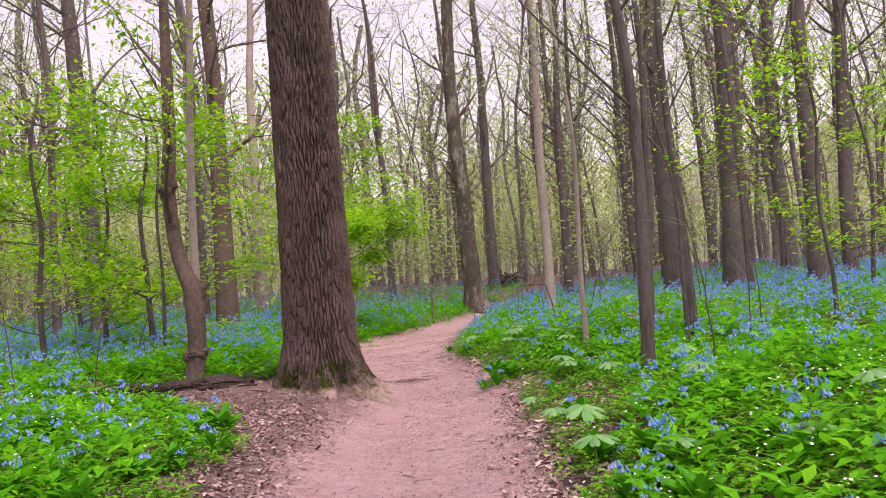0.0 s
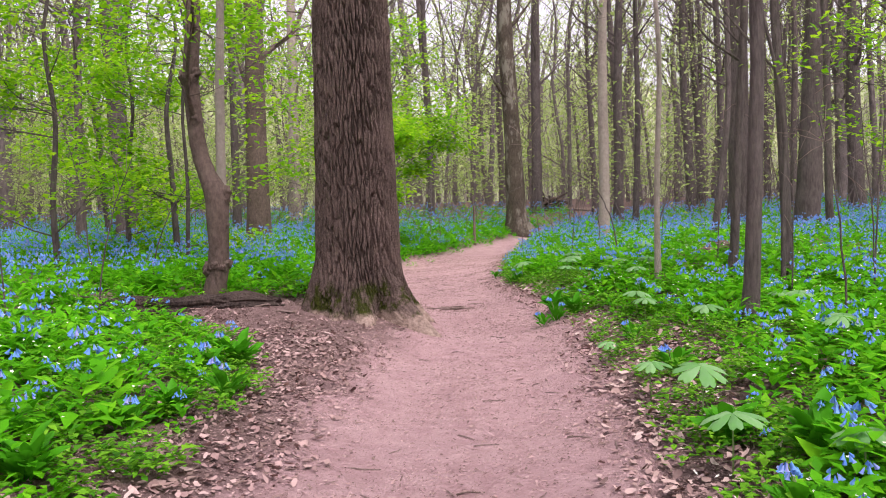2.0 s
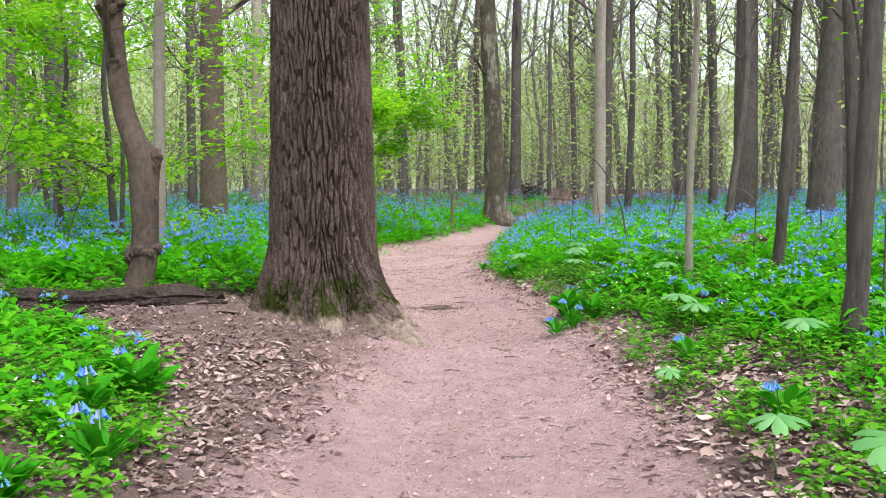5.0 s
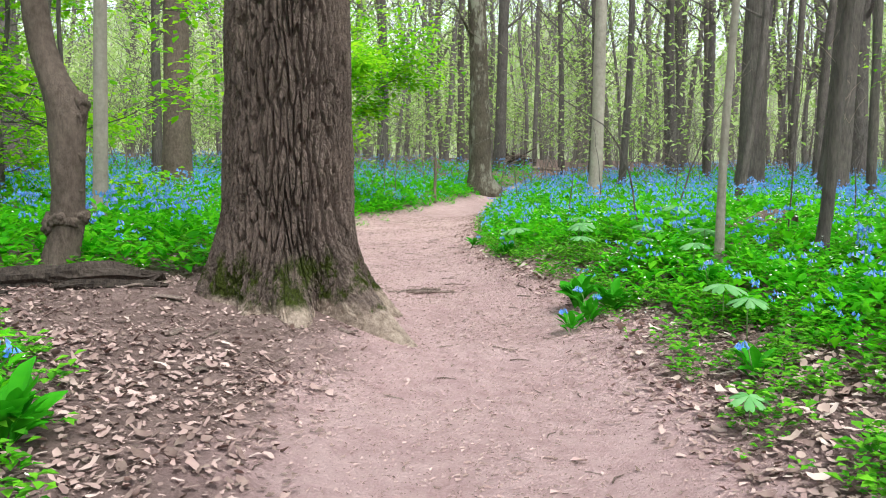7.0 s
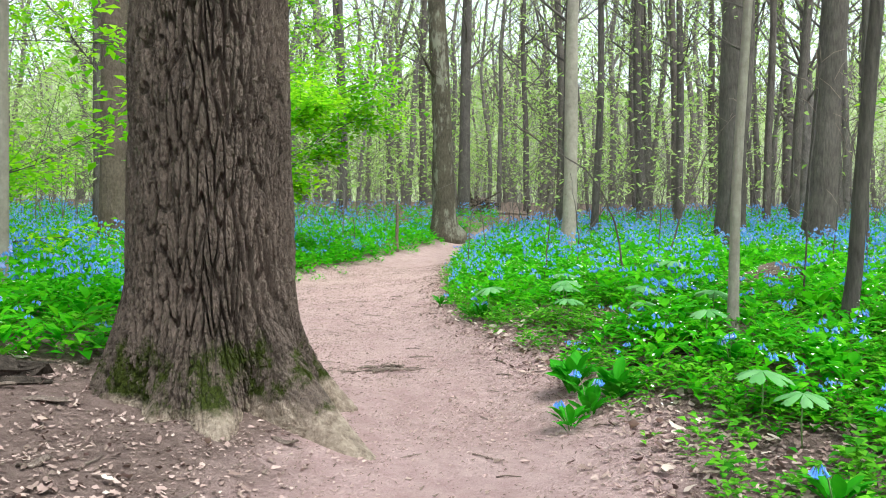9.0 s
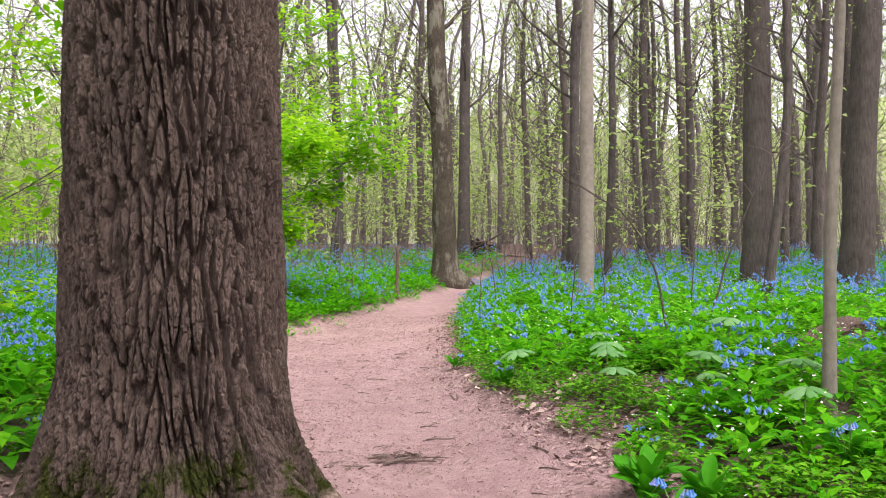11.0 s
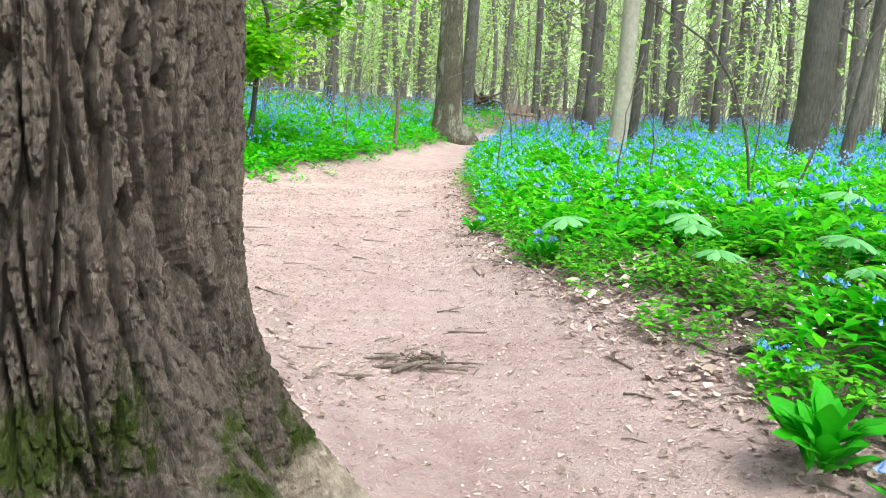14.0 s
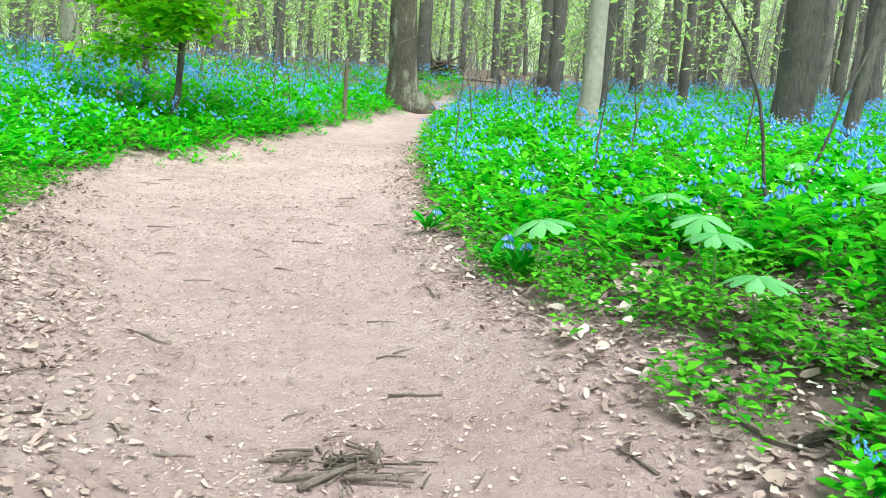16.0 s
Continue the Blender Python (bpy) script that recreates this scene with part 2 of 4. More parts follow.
def bulk_object(name, pieces, material, smooth_faces=True):
    """One mesh from many (verts array, quads array or tris array) pieces; a triangle is a quad row ending in -1."""
    vs, fs, n = [], [], 0
    for v, f in pieces:
        f = f.copy()
        f[f >= 0] += n
        vs.append(v)
        fs.append(f)
        n += len(v)
    V, F = np.concatenate(vs), np.concatenate(fs)
    sizes = np.where(F[:, 3] < 0, 3, 4).astype(np.int32)
    loops = F.ravel()
    loops = loops[loops >= 0].astype(np.int32)
    me = bpy.data.meshes.new(name)
    me.vertices.add(len(V))
    me.vertices.foreach_set("co", V.astype(np.float32).ravel())
    me.loops.add(len(loops))
    me.loops.foreach_set("vertex_index", loops)
    me.polygons.add(len(sizes))
    me.polygons.foreach_set("loop_start", np.concatenate(([0], np.cumsum(sizes)[:-1])).astype(np.int32))
    me.polygons.foreach_set("use_smooth", np.full(len(sizes), smooth_faces))
    me.update(calc_edges=True)
    me.materials.append(material)
    return new(name, me)


def scattered(templates, x, y, z, yaw, size, tilt=None, rng=None, which=None):
    """Copies of template pieces (verts, faces) set out at the given places, as one list of pieces."""
    out = []
    which = rng.integers(0, len(templates), len(x)) if which is None else which
    tilt = np.zeros((len(x), 2)) if tilt is None else tilt
    for i, (v, f) in enumerate(templates):
        s = np.nonzero(which == i)[0]
        if not len(s):
            continue
        c, n = np.cos(yaw[s])[:, None], np.sin(yaw[s])[:, None]
        k = size[s][:, None]
        X = (v[None, :, 0] * c - v[None, :, 1] * n) * k
        Y = (v[None, :, 0] * n + v[None, :, 1] * c) * k
        Z = v[None, :, 2] * k
        P = np.stack((X + Z * tilt[s, :1] + x[s][:, None], Y + Z * tilt[s, 1:] + y[s][:, None], Z - X * tilt[s, :1] - Y * tilt[s, 1:] + z[s][:, None]), -1)
        F = np.repeat(f[None], len(s), 0)
        off = (np.arange(len(s)) * len(v))[:, None, None]
        F = np.where(F >= 0, F + off, -1)
        out.append((P.reshape(-1, 3), F.reshape(-1, 4)))
    return out


def tube(points, radii, sides=8, cap=True):
    """Verts and faces of a tube along points."""
    pts = [Vector(p) for p in points]
    verts, faces = [], []
    side = Vector((1, 0, 0))
    for i, p in enumerate(pts):
        d = (pts[min(i + 1, len(pts) - 1)] - pts[max(i - 1, 0)]).normalized()
        side = side - d * side.dot(d)
        if side.length < 1e-4:
            side = d.orthogonal()
        side.normalize()
        up = d.cross(side)
        for k in range(sides):
            a = 2 * math.pi * k / sides
            verts.append(tuple(p + (side * math.cos(a) + up * math.sin(a)) * radii[i]))
    for i in range(len(pts) - 1):
        for k in range(sides):
            k2 = (k + 1) % sides
            faces.append((i * sides + k, i * sides + k2, (i + 1) * sides + k2, (i + 1) * sides + k))
    if cap:
        faces.append(tuple(range(sides))[::-1])
        faces.append(tuple((len(pts) - 1) * sides + k for k in range(sides)))
    return verts, faces


def join(parts):
    V, F = [], []
    for v, f in parts:
        n = len(V)
        V += list(v)
        F += [tuple(i + n for i in q) for q in f]
    return V, F


def leaf_piece(length, width, droop=0.3, fold=0.2, rows=2):
    """A folded leaf from the origin along +x."""
    v, f = [(0, 0, 0)], []
    for i in range(rows):
        s = (i + 1) / (rows + 1)
        w = width / 2 * math.sin(math.pi * (0.12 + 0.8 * s)) ** 0.8
        z = -droop * length * s * s
        v += [(length * s, -w, z + fold * w), (length * s, 0, z), (length * s, w, z + fold * w)]
    v.append((length * 0.98, 0, -droop * length))
    t = len(v) - 1
    f += [(0, 1, 2, -1), (0, 2, 3, -1)]
    for i in range(rows - 1):
        a = 1 + 3 * i
        f += [(a, a + 3, a + 4, a + 1), (a + 1, a + 4, a + 5, a + 2)]
    a = 1 + 3 * (rows - 1)
    f += [(a, t, a + 1, -1), (a + 1, t, a + 2, -1)]
    return np.array(v, float), np.array(f)


def placed(piece, m):
    v, f = piece
    M = np.array(m)
    return v @ M[:3, :3].T + M[:3, 3], f


def merged(pieces):
    vs, fs, n = [], [], 0
    for v, f in pieces:
        f = f.copy()
        f[f >= 0] += n
        vs.append(v)
        fs.append(f)
        n += len(v)
    return np.concatenate(vs), np.concatenate(fs)

# ---- ground ----
def ground_axis(near_from, near_to, step, far_from, far_to):
    a = list(np.arange(near_from, near_to, step))
    s, v = step, near_to
    while v < far_to:
        a.append(v)
        s *= 1.16
        v += s
    a.append(far_to)
    s, v = step, near_from
    while v > far_from:
        s *= 1.16
        v -= s
        a.insert(0, max(v, far_from))
    return np.array(a)


gx, gy = ground_axis(-4.5, 3.0, 0.07, -600, 600), ground_axis(1.0, 24.0, 0.085, -600, 700)
GX, GY = np.meshgrid(gx, gy)
GZ = height(GX, GY)
dl, dr = trail_sides(GX, GY)
edge = np.maximum(dl - np.interp(GY, (13, 15, 20, 24), (0, 0.75, 0.35, 0)), dr - np.interp(GY, (8, 12, 16, 18), (0, 0.25, 0.4, 0.1))) + 0.16 * wave(GX, GY, 0.9, 5) + 0.08 * wave(GX, GY, 0.31, 6)
mask = 1 - smooth((edge + 0.15) / 0.5)
nx, ny = len(gx), len(gy)
q = np.arange(nx * ny).reshape(ny, nx)
GF = np.stack((q[:-1, :-1], q[:-1, 1:], q[1:, 1:], q[1:, :-1]), -1).reshape(-1, 4)
ground = bulk_object("ground", [(np.stack((GX, GY, GZ), -1).reshape(-1, 3), GF)], GROUND)
att = ground.data.attributes.new("trail", "FLOAT", "POINT")
att.data.foreach_set("value", mask.ravel().astype(np.float32))
tagged(ground, "trodden pinkish dirt trail through a brown woodland floor", "ground", kind="structure")


# ---- trees ----
def crooked(x, y, z0, lean, height_m, rng, bend=0.12, steps=10):
    pts = []
    ph = rng.uniform(0, 6.28, 2)
    for i in range(steps + 1):
        s = i / steps
        pts.append((x + lean[0] * height_m * s + bend * (math.sin(3.1 * s + ph[0]) + 0.45 * math.sin(11 * s + ph[1])) * s, y + lean[1] * height_m * s + bend * math.sin(3.7 * s + ph[1]) * s, z0 + height_m * s))
    return pts


def limbs_of(pts, radii, rng, count, low=0.35, spread=2.2, rise=(0.35, 1.1)):
    """Limbs with side twigs from a trunk line: tubes, and the points where leaves grow."""
    parts, tips = [], []
    for _ in range(count):
        s = rng.uniform(low, 0.97)
        i = min(int(s * (len(pts) - 1)), len(pts) - 2)
        base = Vector(pts[i]).lerp(Vector(pts[i + 1]), s * (len(pts) - 1) - i)
        r = radii[i] * 0.42 * rng.uniform(0.5, 1)
        a = rng.uniform(0, 6.28)
        d = Vector((math.cos(a), math.sin(a), rng.uniform(*rise))).normalized()
        L = spread * rng.uniform(0.6, 1.3)
        line = [base]
        for k in range(4):
            d = (d + Vector(rng.uniform(-0.28, 0.28, 3) * np.array((1, 1, rise[1] / 1.1))) + Vector((0, 0, 0.08 * rise[1] - 0.01))).normalized()
            line.append(line[-1] + d * L / 4)
        group = [tube(line, [max(r * (1 - 0.22 * k), 0.006) for k in range(5)], 5, False)]
        for k in range(1, 5):
            for _ in range(2):
                d2 = (d + Vector(rng.uniform(-0.9, 0.9, 3) * np.array((1, 1, rise[1] / 1.1)))).normalized()
                tw = [line[k], line[k] + d2 * L * 0.22, line[k] + d2 * L * 0.42 + Vector((0, 0, 0.05))]
                group.append(tube(tw, [max(r * 0.35, 0.005), 0.004, 0.003], 3, False))
                tips += [tw[1], tw[2]] if k > 1 else [tw[2]]
        tips.append(line[-1])
        parts.append(join(group))
    return parts, tips


def flat_leaf_templates(seed, size):
    rng = np.random.default_rng(seed)
    out = []
    for _ in range(5):
        L, W = size * rng.uniform(0.8, 1.2), size * rng.uniform(0.25, 0.4)
        out.append((np.array([(0, 0, 0), (L * 0.5, -W, 0.1 * L), (L, 0, -0.1 * L), (L * 0.5, W, 0.1 * L)]), np.array([(0, 1, 2, 3)])))
    return out


def small_leaf_templates(seed, size):
    rng = np.random.default_rng(seed)
    out = []
    for _ in range(5):
        v, f = leaf_piece(size * rng.uniform(0.8, 1.2), size * rng.uniform(0.5, 0.75), 0.25, 0.15, 1)
        out.append((v, f))
    return out


def leaves_at(tips, rng, per_tip, size, scatter, flat=1.0):
    kit = small_leaf_templates if size > 0.09 else flat_leaf_templates
    pts = np.repeat(np.array([tuple(t) for t in tips]), per_tip, 0)
    pts = pts + rng.normal(0, scatter, pts.shape) * np.array((1, 1, flat))
    n = len(pts)
    return scattered(kit(3, size), pts[:, 0], pts[:, 1], pts[:, 2], rng.uniform(0, 6.28, n), rng.uniform(0.7, 1.3, n), rng.normal(0, 0.5 * flat, (n, 2)), rng)


def tree(x, y, r, lean=(0.0, 0.0), tall=17.0, bark=None, label="", seed=0, limbs=12, low=0.35, leaf=9, flare=0.35, bend=0.32, leaf_size=0.065, sides=14, leaf_mat=None, spread=3.2, toes=(), name="tree", category="tree", group=""):
    rng = np.random.default_rng(1000 + seed)
    z0 = h1(x, y) - 0.25
    root = new(name)
    root.location = (x, y, z0 + 0.25)
    tagged(root, label, category, group)
    pts = crooked(0, 0, -0.25, lean, tall, rng, bend, 16)
    extra = crooked(0, 0, -0.25, lean, tall * 0.06, rng, 0.0, 3)
    pts = extra[:-1] + [p for p in pts if p[2] > extra[-1][2] - 0.01]
    radii = [r * (1 - 0.62 * max(p[2], 0) / tall) * (1 + flare * math.exp(-max(p[2], 0) / (1.6 * r + 0.1))) for p in pts]
    v, f = tube(pts, radii, sides)
    v = [tuple(Vector(p) + Vector((0, 0, 0)) + noise.noise_vector(Vector(p) * 3.0 + Vector((x, y, 0))) * r * 0.13) for p in v]
    for a, reach in toes:
        grown = []
        for p in v:
            d = (math.atan2(p[1], p[0]) - a + math.pi) % (2 * math.pi) - math.pi
            k = 1 + reach / r * math.exp(-(d / 0.55) ** 2) * max(0.0, min(1.0, (0.75 - p[2]) / 0.75)) ** 2
            grown.append((p[0] * k, p[1] * k, p[2]))
        v = grown
    mesh_object("trunk", v, f, bark or BARK_GREY, root)
    if limbs:
        layered = leaf_mat is LEAF_TREE
        parts, tips = limbs_of(pts, radii, rng, limbs, low, spread, (0.0, 0.4) if layered else (0.35, 1.1))
        for v, f in parts:
            mesh_object("limb", v, f, bark or BARK_GREY, root)
        if leaf:
            crown = bulk_object("crown", leaves_at(tips, rng, leaf, leaf_size, 0.22, 0.45 if layered else 1.0), leaf_mat or LEAF_CANOPY)
            crown.parent = root
    return root


def voronoi_bark(u, v, nu, seed):
    """Distance to plate borders of a stretched cell pattern, periodic in u with nu cells."""
    iu, iv = np.floor(u).astype(int), np.floor(v).astype(int)
    best, second = np.full(u.shape, 9.0), np.full(u.shape, 9.0)

    def rnd(a, b, k):
        h = np.sin((a % nu) * 127.1 + b * 311.7 + k * 74.7 + seed) * 43758.5453
        return h - np.floor(h)

    for du in (-1, 0, 1):
        for dv in (-1, 0, 1):
            a, b = iu + du, iv + dv
            d = np.hypot(a + 0.15 + 0.7 * rnd(a, b, 1) - u, b + rnd(a, b, 2) - v)
            second = np.where(d < best, best, np.minimum(second, d))
            best = np.minimum(best, d)
    return second - best


def great_oak():
    ox, oy = -1.89, 12.75
    root = new("oak_tree")
    root.location = (ox, oy, 0.0)
    tagged(root, "massive oak with deeply furrowed bark and mossy root flare", "tree")
    th = np.concatenate((np.linspace(-math.pi, 0.6, 420, endpoint=False), np.linspace(0.6, math.pi, 50, endpoint=False)))
    zz = np.concatenate((np.linspace(-0.25, 3.1, 320), np.linspace(3.1, 9.0, 120)[1:]))
    na, nz = len(th), len(zz)
    TH, ZZ = np.meshgrid(th, zz)
    up = np.maximum(ZZ, 0)
    r = 0.548 - 0.016 * ZZ + 0.13 * np.exp(-up / 0.45)
    # buttress roots: direction, half width, reach, top, foot, curve of the back
    for a, w, reach, top, foot, curve in ((-0.64, 0.24, 0.62, 0.95, 0.16, 1.35), (-1.38, 0.26, 0.42, 0.8, 0.29, 1.5), (-1.85, 0.2, 0.22, 0.7, 0.3, 1.5), (-2.75, 0.5, 0.19, 1.15, 0.4, 1.4), (0.3, 0.3, 0.4, 0.9, 0.1, 1.6), (1.4, 0.35, 0.3, 0.8, 0.2, 1.5), (2.5, 0.3, 0.3, 0.9, 0.3, 1.5)):
        dth = (TH - a + math.pi) % (2 * math.pi) - math.pi
        s = np.clip((top - ZZ) / (top - foot), 0, 1.25)
        r = r + np.exp(-np.abs(dth / (w * (1.25 - 0.45 * np.minimum(s, 1)))) ** 2.2) * reach * s ** curve
    spread_out = r - (0.548 - 0.016 * ZZ + 0.13 * np.exp(-up / 0.45))
    # hollow between the two front roots
    dth = (TH + 0.98 + math.pi) % (2 * math.pi) - math.pi
    r = r - 0.06 * np.exp(-(dth / 0.16) ** 2) * np.exp(-((ZZ - 0.3) / 0.25) ** 2)
    nu = 56
    low = smooth((0.95 - ZZ) / 0.5)
    u = TH / (2 * math.pi) * nu + 0.3 * np.sin(ZZ * 3.1 + 3 * np.sin(TH * 2)) + 0.08 * np.sin(ZZ * 9.3 + TH * 7 + 1.0) + 0.03 * np.sin(ZZ * 37 + TH * 23)
    v = ZZ / 0.29 + 0.5 * np.sin(TH * 9) + 0.35 * np.sin(TH * 31)
    e1 = voronoi_bark(u, v, nu, 0.0)
    e2 = voronoi_bark(u * 2 + 7, ZZ / 0.07 + 0.6 * np.sin(TH * 17), nu * 2, 5.0)
    e3 = voronoi_bark(u * 4 + 3, ZZ / 0.028 + 0.8 * np.sin(TH * 29), nu * 4, 11.0)
    plate = smooth((e1 - 0.1) / 0.16)
    drift = voronoi_bark(TH / (2 * math.pi) * 9 + 0.3 * np.sin(ZZ * 3), ZZ / 0.9, 9, 9.0)
    chip = smooth((e2 - 0.03) / 0.2)
    flake = smooth(e3 / 0.4)
    relief = -0.062 * (1 - plate) * (1 - 0.25 * low) - 0.012 * (1 - chip) * plate * (1 + 1.2 * low) - 0.006 * (1 - flake) * (1 + low) + 0.012 * (smooth(drift / 0.5) - 0.7)
    r = r + relief / (1 + 3.5 * spread_out)
    V = np.stack((r * np.cos(TH), r * np.sin(TH), ZZ), -1).reshape(-1, 3)
    k = np.arange(na * nz).reshape(nz, na)
    k2 = np.roll(k, -1, 1)
    F = np.stack((k[:-1], k2[:-1], k2[1:], k[1:]), -1).reshape(-1, 4)
    trunk = bulk_object("trunk", [(V, F)], BARK_OAK, False)
    trunk.parent = root
    rng = np.random.default_rng(5)
    pts = [(0, 0, 8.9), (-0.05, 0.05, 11), (-0.05, 0.1, 13.5), (0.1, 0.1, 16), (0.2, 0.2, 19)]
    v1, f1 = tube(pts, [0.4, 0.34, 0.27, 0.18, 0.06], 16)
    mesh_object("upper_trunk", v1, f1, BARK_GREY, root)
    parts, tips = limbs_of(pts, [0.38, 0.33, 0.27, 0.18, 0.06], rng, 14, 0.0, 5.0)
    for v1, f1 in parts:
        mesh_object("limb", v1, f1, BARK_GREY, root)
    crown = bulk_object("crown", leaves_at(tips, rng, 5, 0.1, 0.3), LEAF_CANOPY)
    crown.parent = root


great_oak()


def burl_tree():
    x, y = -3.76, 12.73
    z = h1(x, y)
    root = new("crooked_tree")
    root.location = (x, y, z)
    tagged(root, "crooked knobbly tree with a burl near its foot", "tree")
    stem = [(-0.02, 0, -0.2), (0.0, 0, 0.08), (0.04, 0, 0.25), (0.07, 0, 0.4), (0.085, 0, 0.68), (0.08, 0, 1.0), (0.09, 0, 1.25), (0.05, 0.01, 1.42), (-0.03, 0.02, 1.58), (-0.1, 0.03, 1.8), (-0.15, 0.03, 2.05), (-0.18, 0.03, 2.4), (-0.2, 0.02, 2.8), (-0.17, 0, 3.1), (-0.13, 0, 3.5), (-0.1, 0, 4.6), (-0.1, 0.1, 6), (0.1, 0.2, 8)]
    rad = [0.17, 0.15, 0.135, 0.135, 0.13, 0.135, 0.15, 0.14, 0.118, 0.108, 0.105, 0.1, 0.105, 0.1, 0.095, 0.085, 0.06, 0.02]
    parts = [tube(stem, rad, 16)]

    def knob(px, py, pz, s):
        bm = bmesh.new()
        bmesh.ops.create_icosphere(bm, subdivisions=3, radius=s)
        for w in bm.verts:
            w.co += noise.noise_vector(w.co * 22 + Vector((px, py, pz)) * 5) * s * 0.5
            w.co += Vector((px, py, pz))
        out = ([tuple(w.co) for w in bm.verts], [tuple(l.index for l in p.verts) for p in bm.faces])
        bm.free()
        return out

    # a collar of small warts makes the burl
    for k in range(20):
        a = k * 2.4
        parts.append(knob(0.072 + 0.135 * math.cos(a), 0.125 * math.sin(a), 0.42 + 0.05 * math.sin(3.1 * k) + 0.03 * math.cos(a), 0.05 + 0.018 * math.sin(2.3 * k)))
    parts += [knob(-0.21, -0.03, 2.82, 0.115), knob(-0.12, -0.02, 2.9, 0.07), knob(-0.16, 0, 2.3, 0.09), knob(0.14, 0.0, 1.28, 0.11), knob(0.2, -0.01, 1.36, 0.07), knob(0.19, -0.03, 0.95, 0.045), knob(0.18, -0.03, 0.66, 0.035)]
    parts.append(tube([(0.1, 0, 1.15), (0.19, 0, 1.32), (0.23, 0, 1.45)], [0.09, 0.075, 0.04], 8))
    v, f = join(parts)
    v = [tuple(Vector(p) + noise.noise_vector(Vector(p) * 7) * 0.012) for p in v]
    mesh_object("trunk", v, f, BARK_BURL, root)
    rng = np.random.default_rng(77)
    lp, tips = limbs_of(stem, rad, rng, 7, 0.62, 1.4)
    for v, f in lp:
        mesh_object("limb", v, f, BARK_BURL, root)
    crown = bulk_object("crown", leaves_at(tips, rng, 5, 0.1, 0.12), LEAF_TREE)
    crown.parent = root


burl_tree()

STOUT = "stout grey-brown woodland tree with bare lower trunk"
THIN = "slender grey woodland tree with sparse spring leaves"
tree(1.05, 36.0, 0.37, (-0.01, 0), 20, BARK_LICHEN, "trail-side tree with bark blotched by pale lichen", 1, 12, 0.3, toes=((-0.4, 0.55), (-2.4, 0.2)))
tree(2.33, 44.0, 0.26, (0.02, 0), 21, BARK_DARK, STOUT, 2, 12, 0.35)
tree(2.79, 24.3, 0.14, (0.004, 0), 15, BARK_PALE, "pale smooth-barked beech rising from the bluebells", 3, 9, 0.42)
tree(4.66, 34.0, 0.18, (0.009, 0), 18, BARK_DARK, STOUT, 4)
tree(4.41, 29.0, 0.1, (0.01, 0), 15, BARK_DARK, THIN, 5)
tree(6.65, 25.7, 0.29, (-0.015, 0), 20, BARK_GREY, STOUT, 6)
tree(7.9, 24.3, 0.29, (0.025, 0), 20, BARK_GREY, STOUT, 7)
tree(4.7, 21.0, 0.08, (0.075, 0), 10, BARK_GREY, "thin slanting sapling with a few leaves", 8, 6, 0.3, 4, spread=1.4)
tree(-4.55, 15.75, 0.085, (0.012, 0), 13, BARK_PALE, "pale straight sapling behind the crooked tree", 9, 7, 0.3)
tree(2.18, 14.25, 0.046, (-0.02, 0), 8, BARK_PALE, "thin pale crooked snag with few twigs", 10, 5, 0.4, 1, spread=0.9, bend=0.2)
tree(3.25, 14.35, 0.066, (0.03, 0), 12, BARK_GREY, THIN, 11, 7, 0.3)
tree(2.25, 10.17, 0.078, (0.006, 0), 11, BARK_GREY, THIN, 12, 6, 0.35)
tree(3.69, 13.3, 0.072, (-0.012, 0), 12, BARK_GREY, THIN, 13, 7, 0.3)
tree(3.38, 12.6, 0.03, (0.01, 0), 6, BARK_GREY, THIN, 14, 5, 0.25, 4, spread=0.9)
tree(-6.53, 26.0, 0.31, (0.012, 0), 19, BARK_BURL, "knobbly trunked tree among bluebells and young leaves", 15, 12, 0.3)
tree(-8.79, 32.0, 0.15, (-0.005, 0), 17, BARK_DARK, THIN, 16)
tree(-8.0, 38.0, 0.25, (0.0, 0), 18, BARK_PALE, STOUT, 17, 12, 0.3)
tree(-10.6, 27.0, 0.3, (-0.03, 0), 19, BARK_GREY, STOUT, 18)
tree(-11.6, 26.0, 0.13, (0.02, 0), 16, BARK_GREY, THIN, 19)
tree(8.24, 38.0, 0.18, (-0.02, 0), 18, BARK_DARK, STOUT, 20)
tree(9.62, 42.0, 0.2, (-0.02, 0), 19, BARK_DARK, STOUT, 21)
tree(8.9, 36.0, 0.14, (-0.015, 0), 17, BARK_DARK, THIN, 22)
tree(5.1, 37.0, 0.16, (-0.004, 0), 18, BARK_GREY, THIN, 23)
tree(10.1, 24.0, 0.26, (0.02, 0), 19, BARK_GREY, STOUT, 24)
tree(11.9, 26.0, 0.22, (0.035, 0), 18, BARK_GREY, STOUT, 25)
tree(10.6, 33.0, 0.12, (-0.015, 0), 17, BARK_GREY, THIN, 26)
tree(10.5, 31.0, 0.14, (0.012, 0), 17, BARK_GREY, THIN, 27)
tree(13.2, 34.0, 0.27, (-0.015, 0), 20, BARK_DARK, STOUT, 28)
tree(7.6, 22.0, 0.09, (-0.02, 0), 14, BARK_GREY, THIN, 29)
tree(-2.48, 40.0, 0.15, (-0.01, 0), 17, BARK_DARK, THIN, 30)
tree(5.35, 46.0, 0.14, (-0.01, 0), 18, BARK_DARK, THIN, 31)
tree(10.3, 46.0, 0.15, (-0.05, 0), 18, BARK_DARK, THIN, 32)
tree(10.15, 40.0, 0.16, (-0.03, 0), 18, BARK_GREY, THIN, 33)
tree(0.83, 48.0, 0.18, (-0.02, 0), 18, BARK_GREY, STOUT, 34)
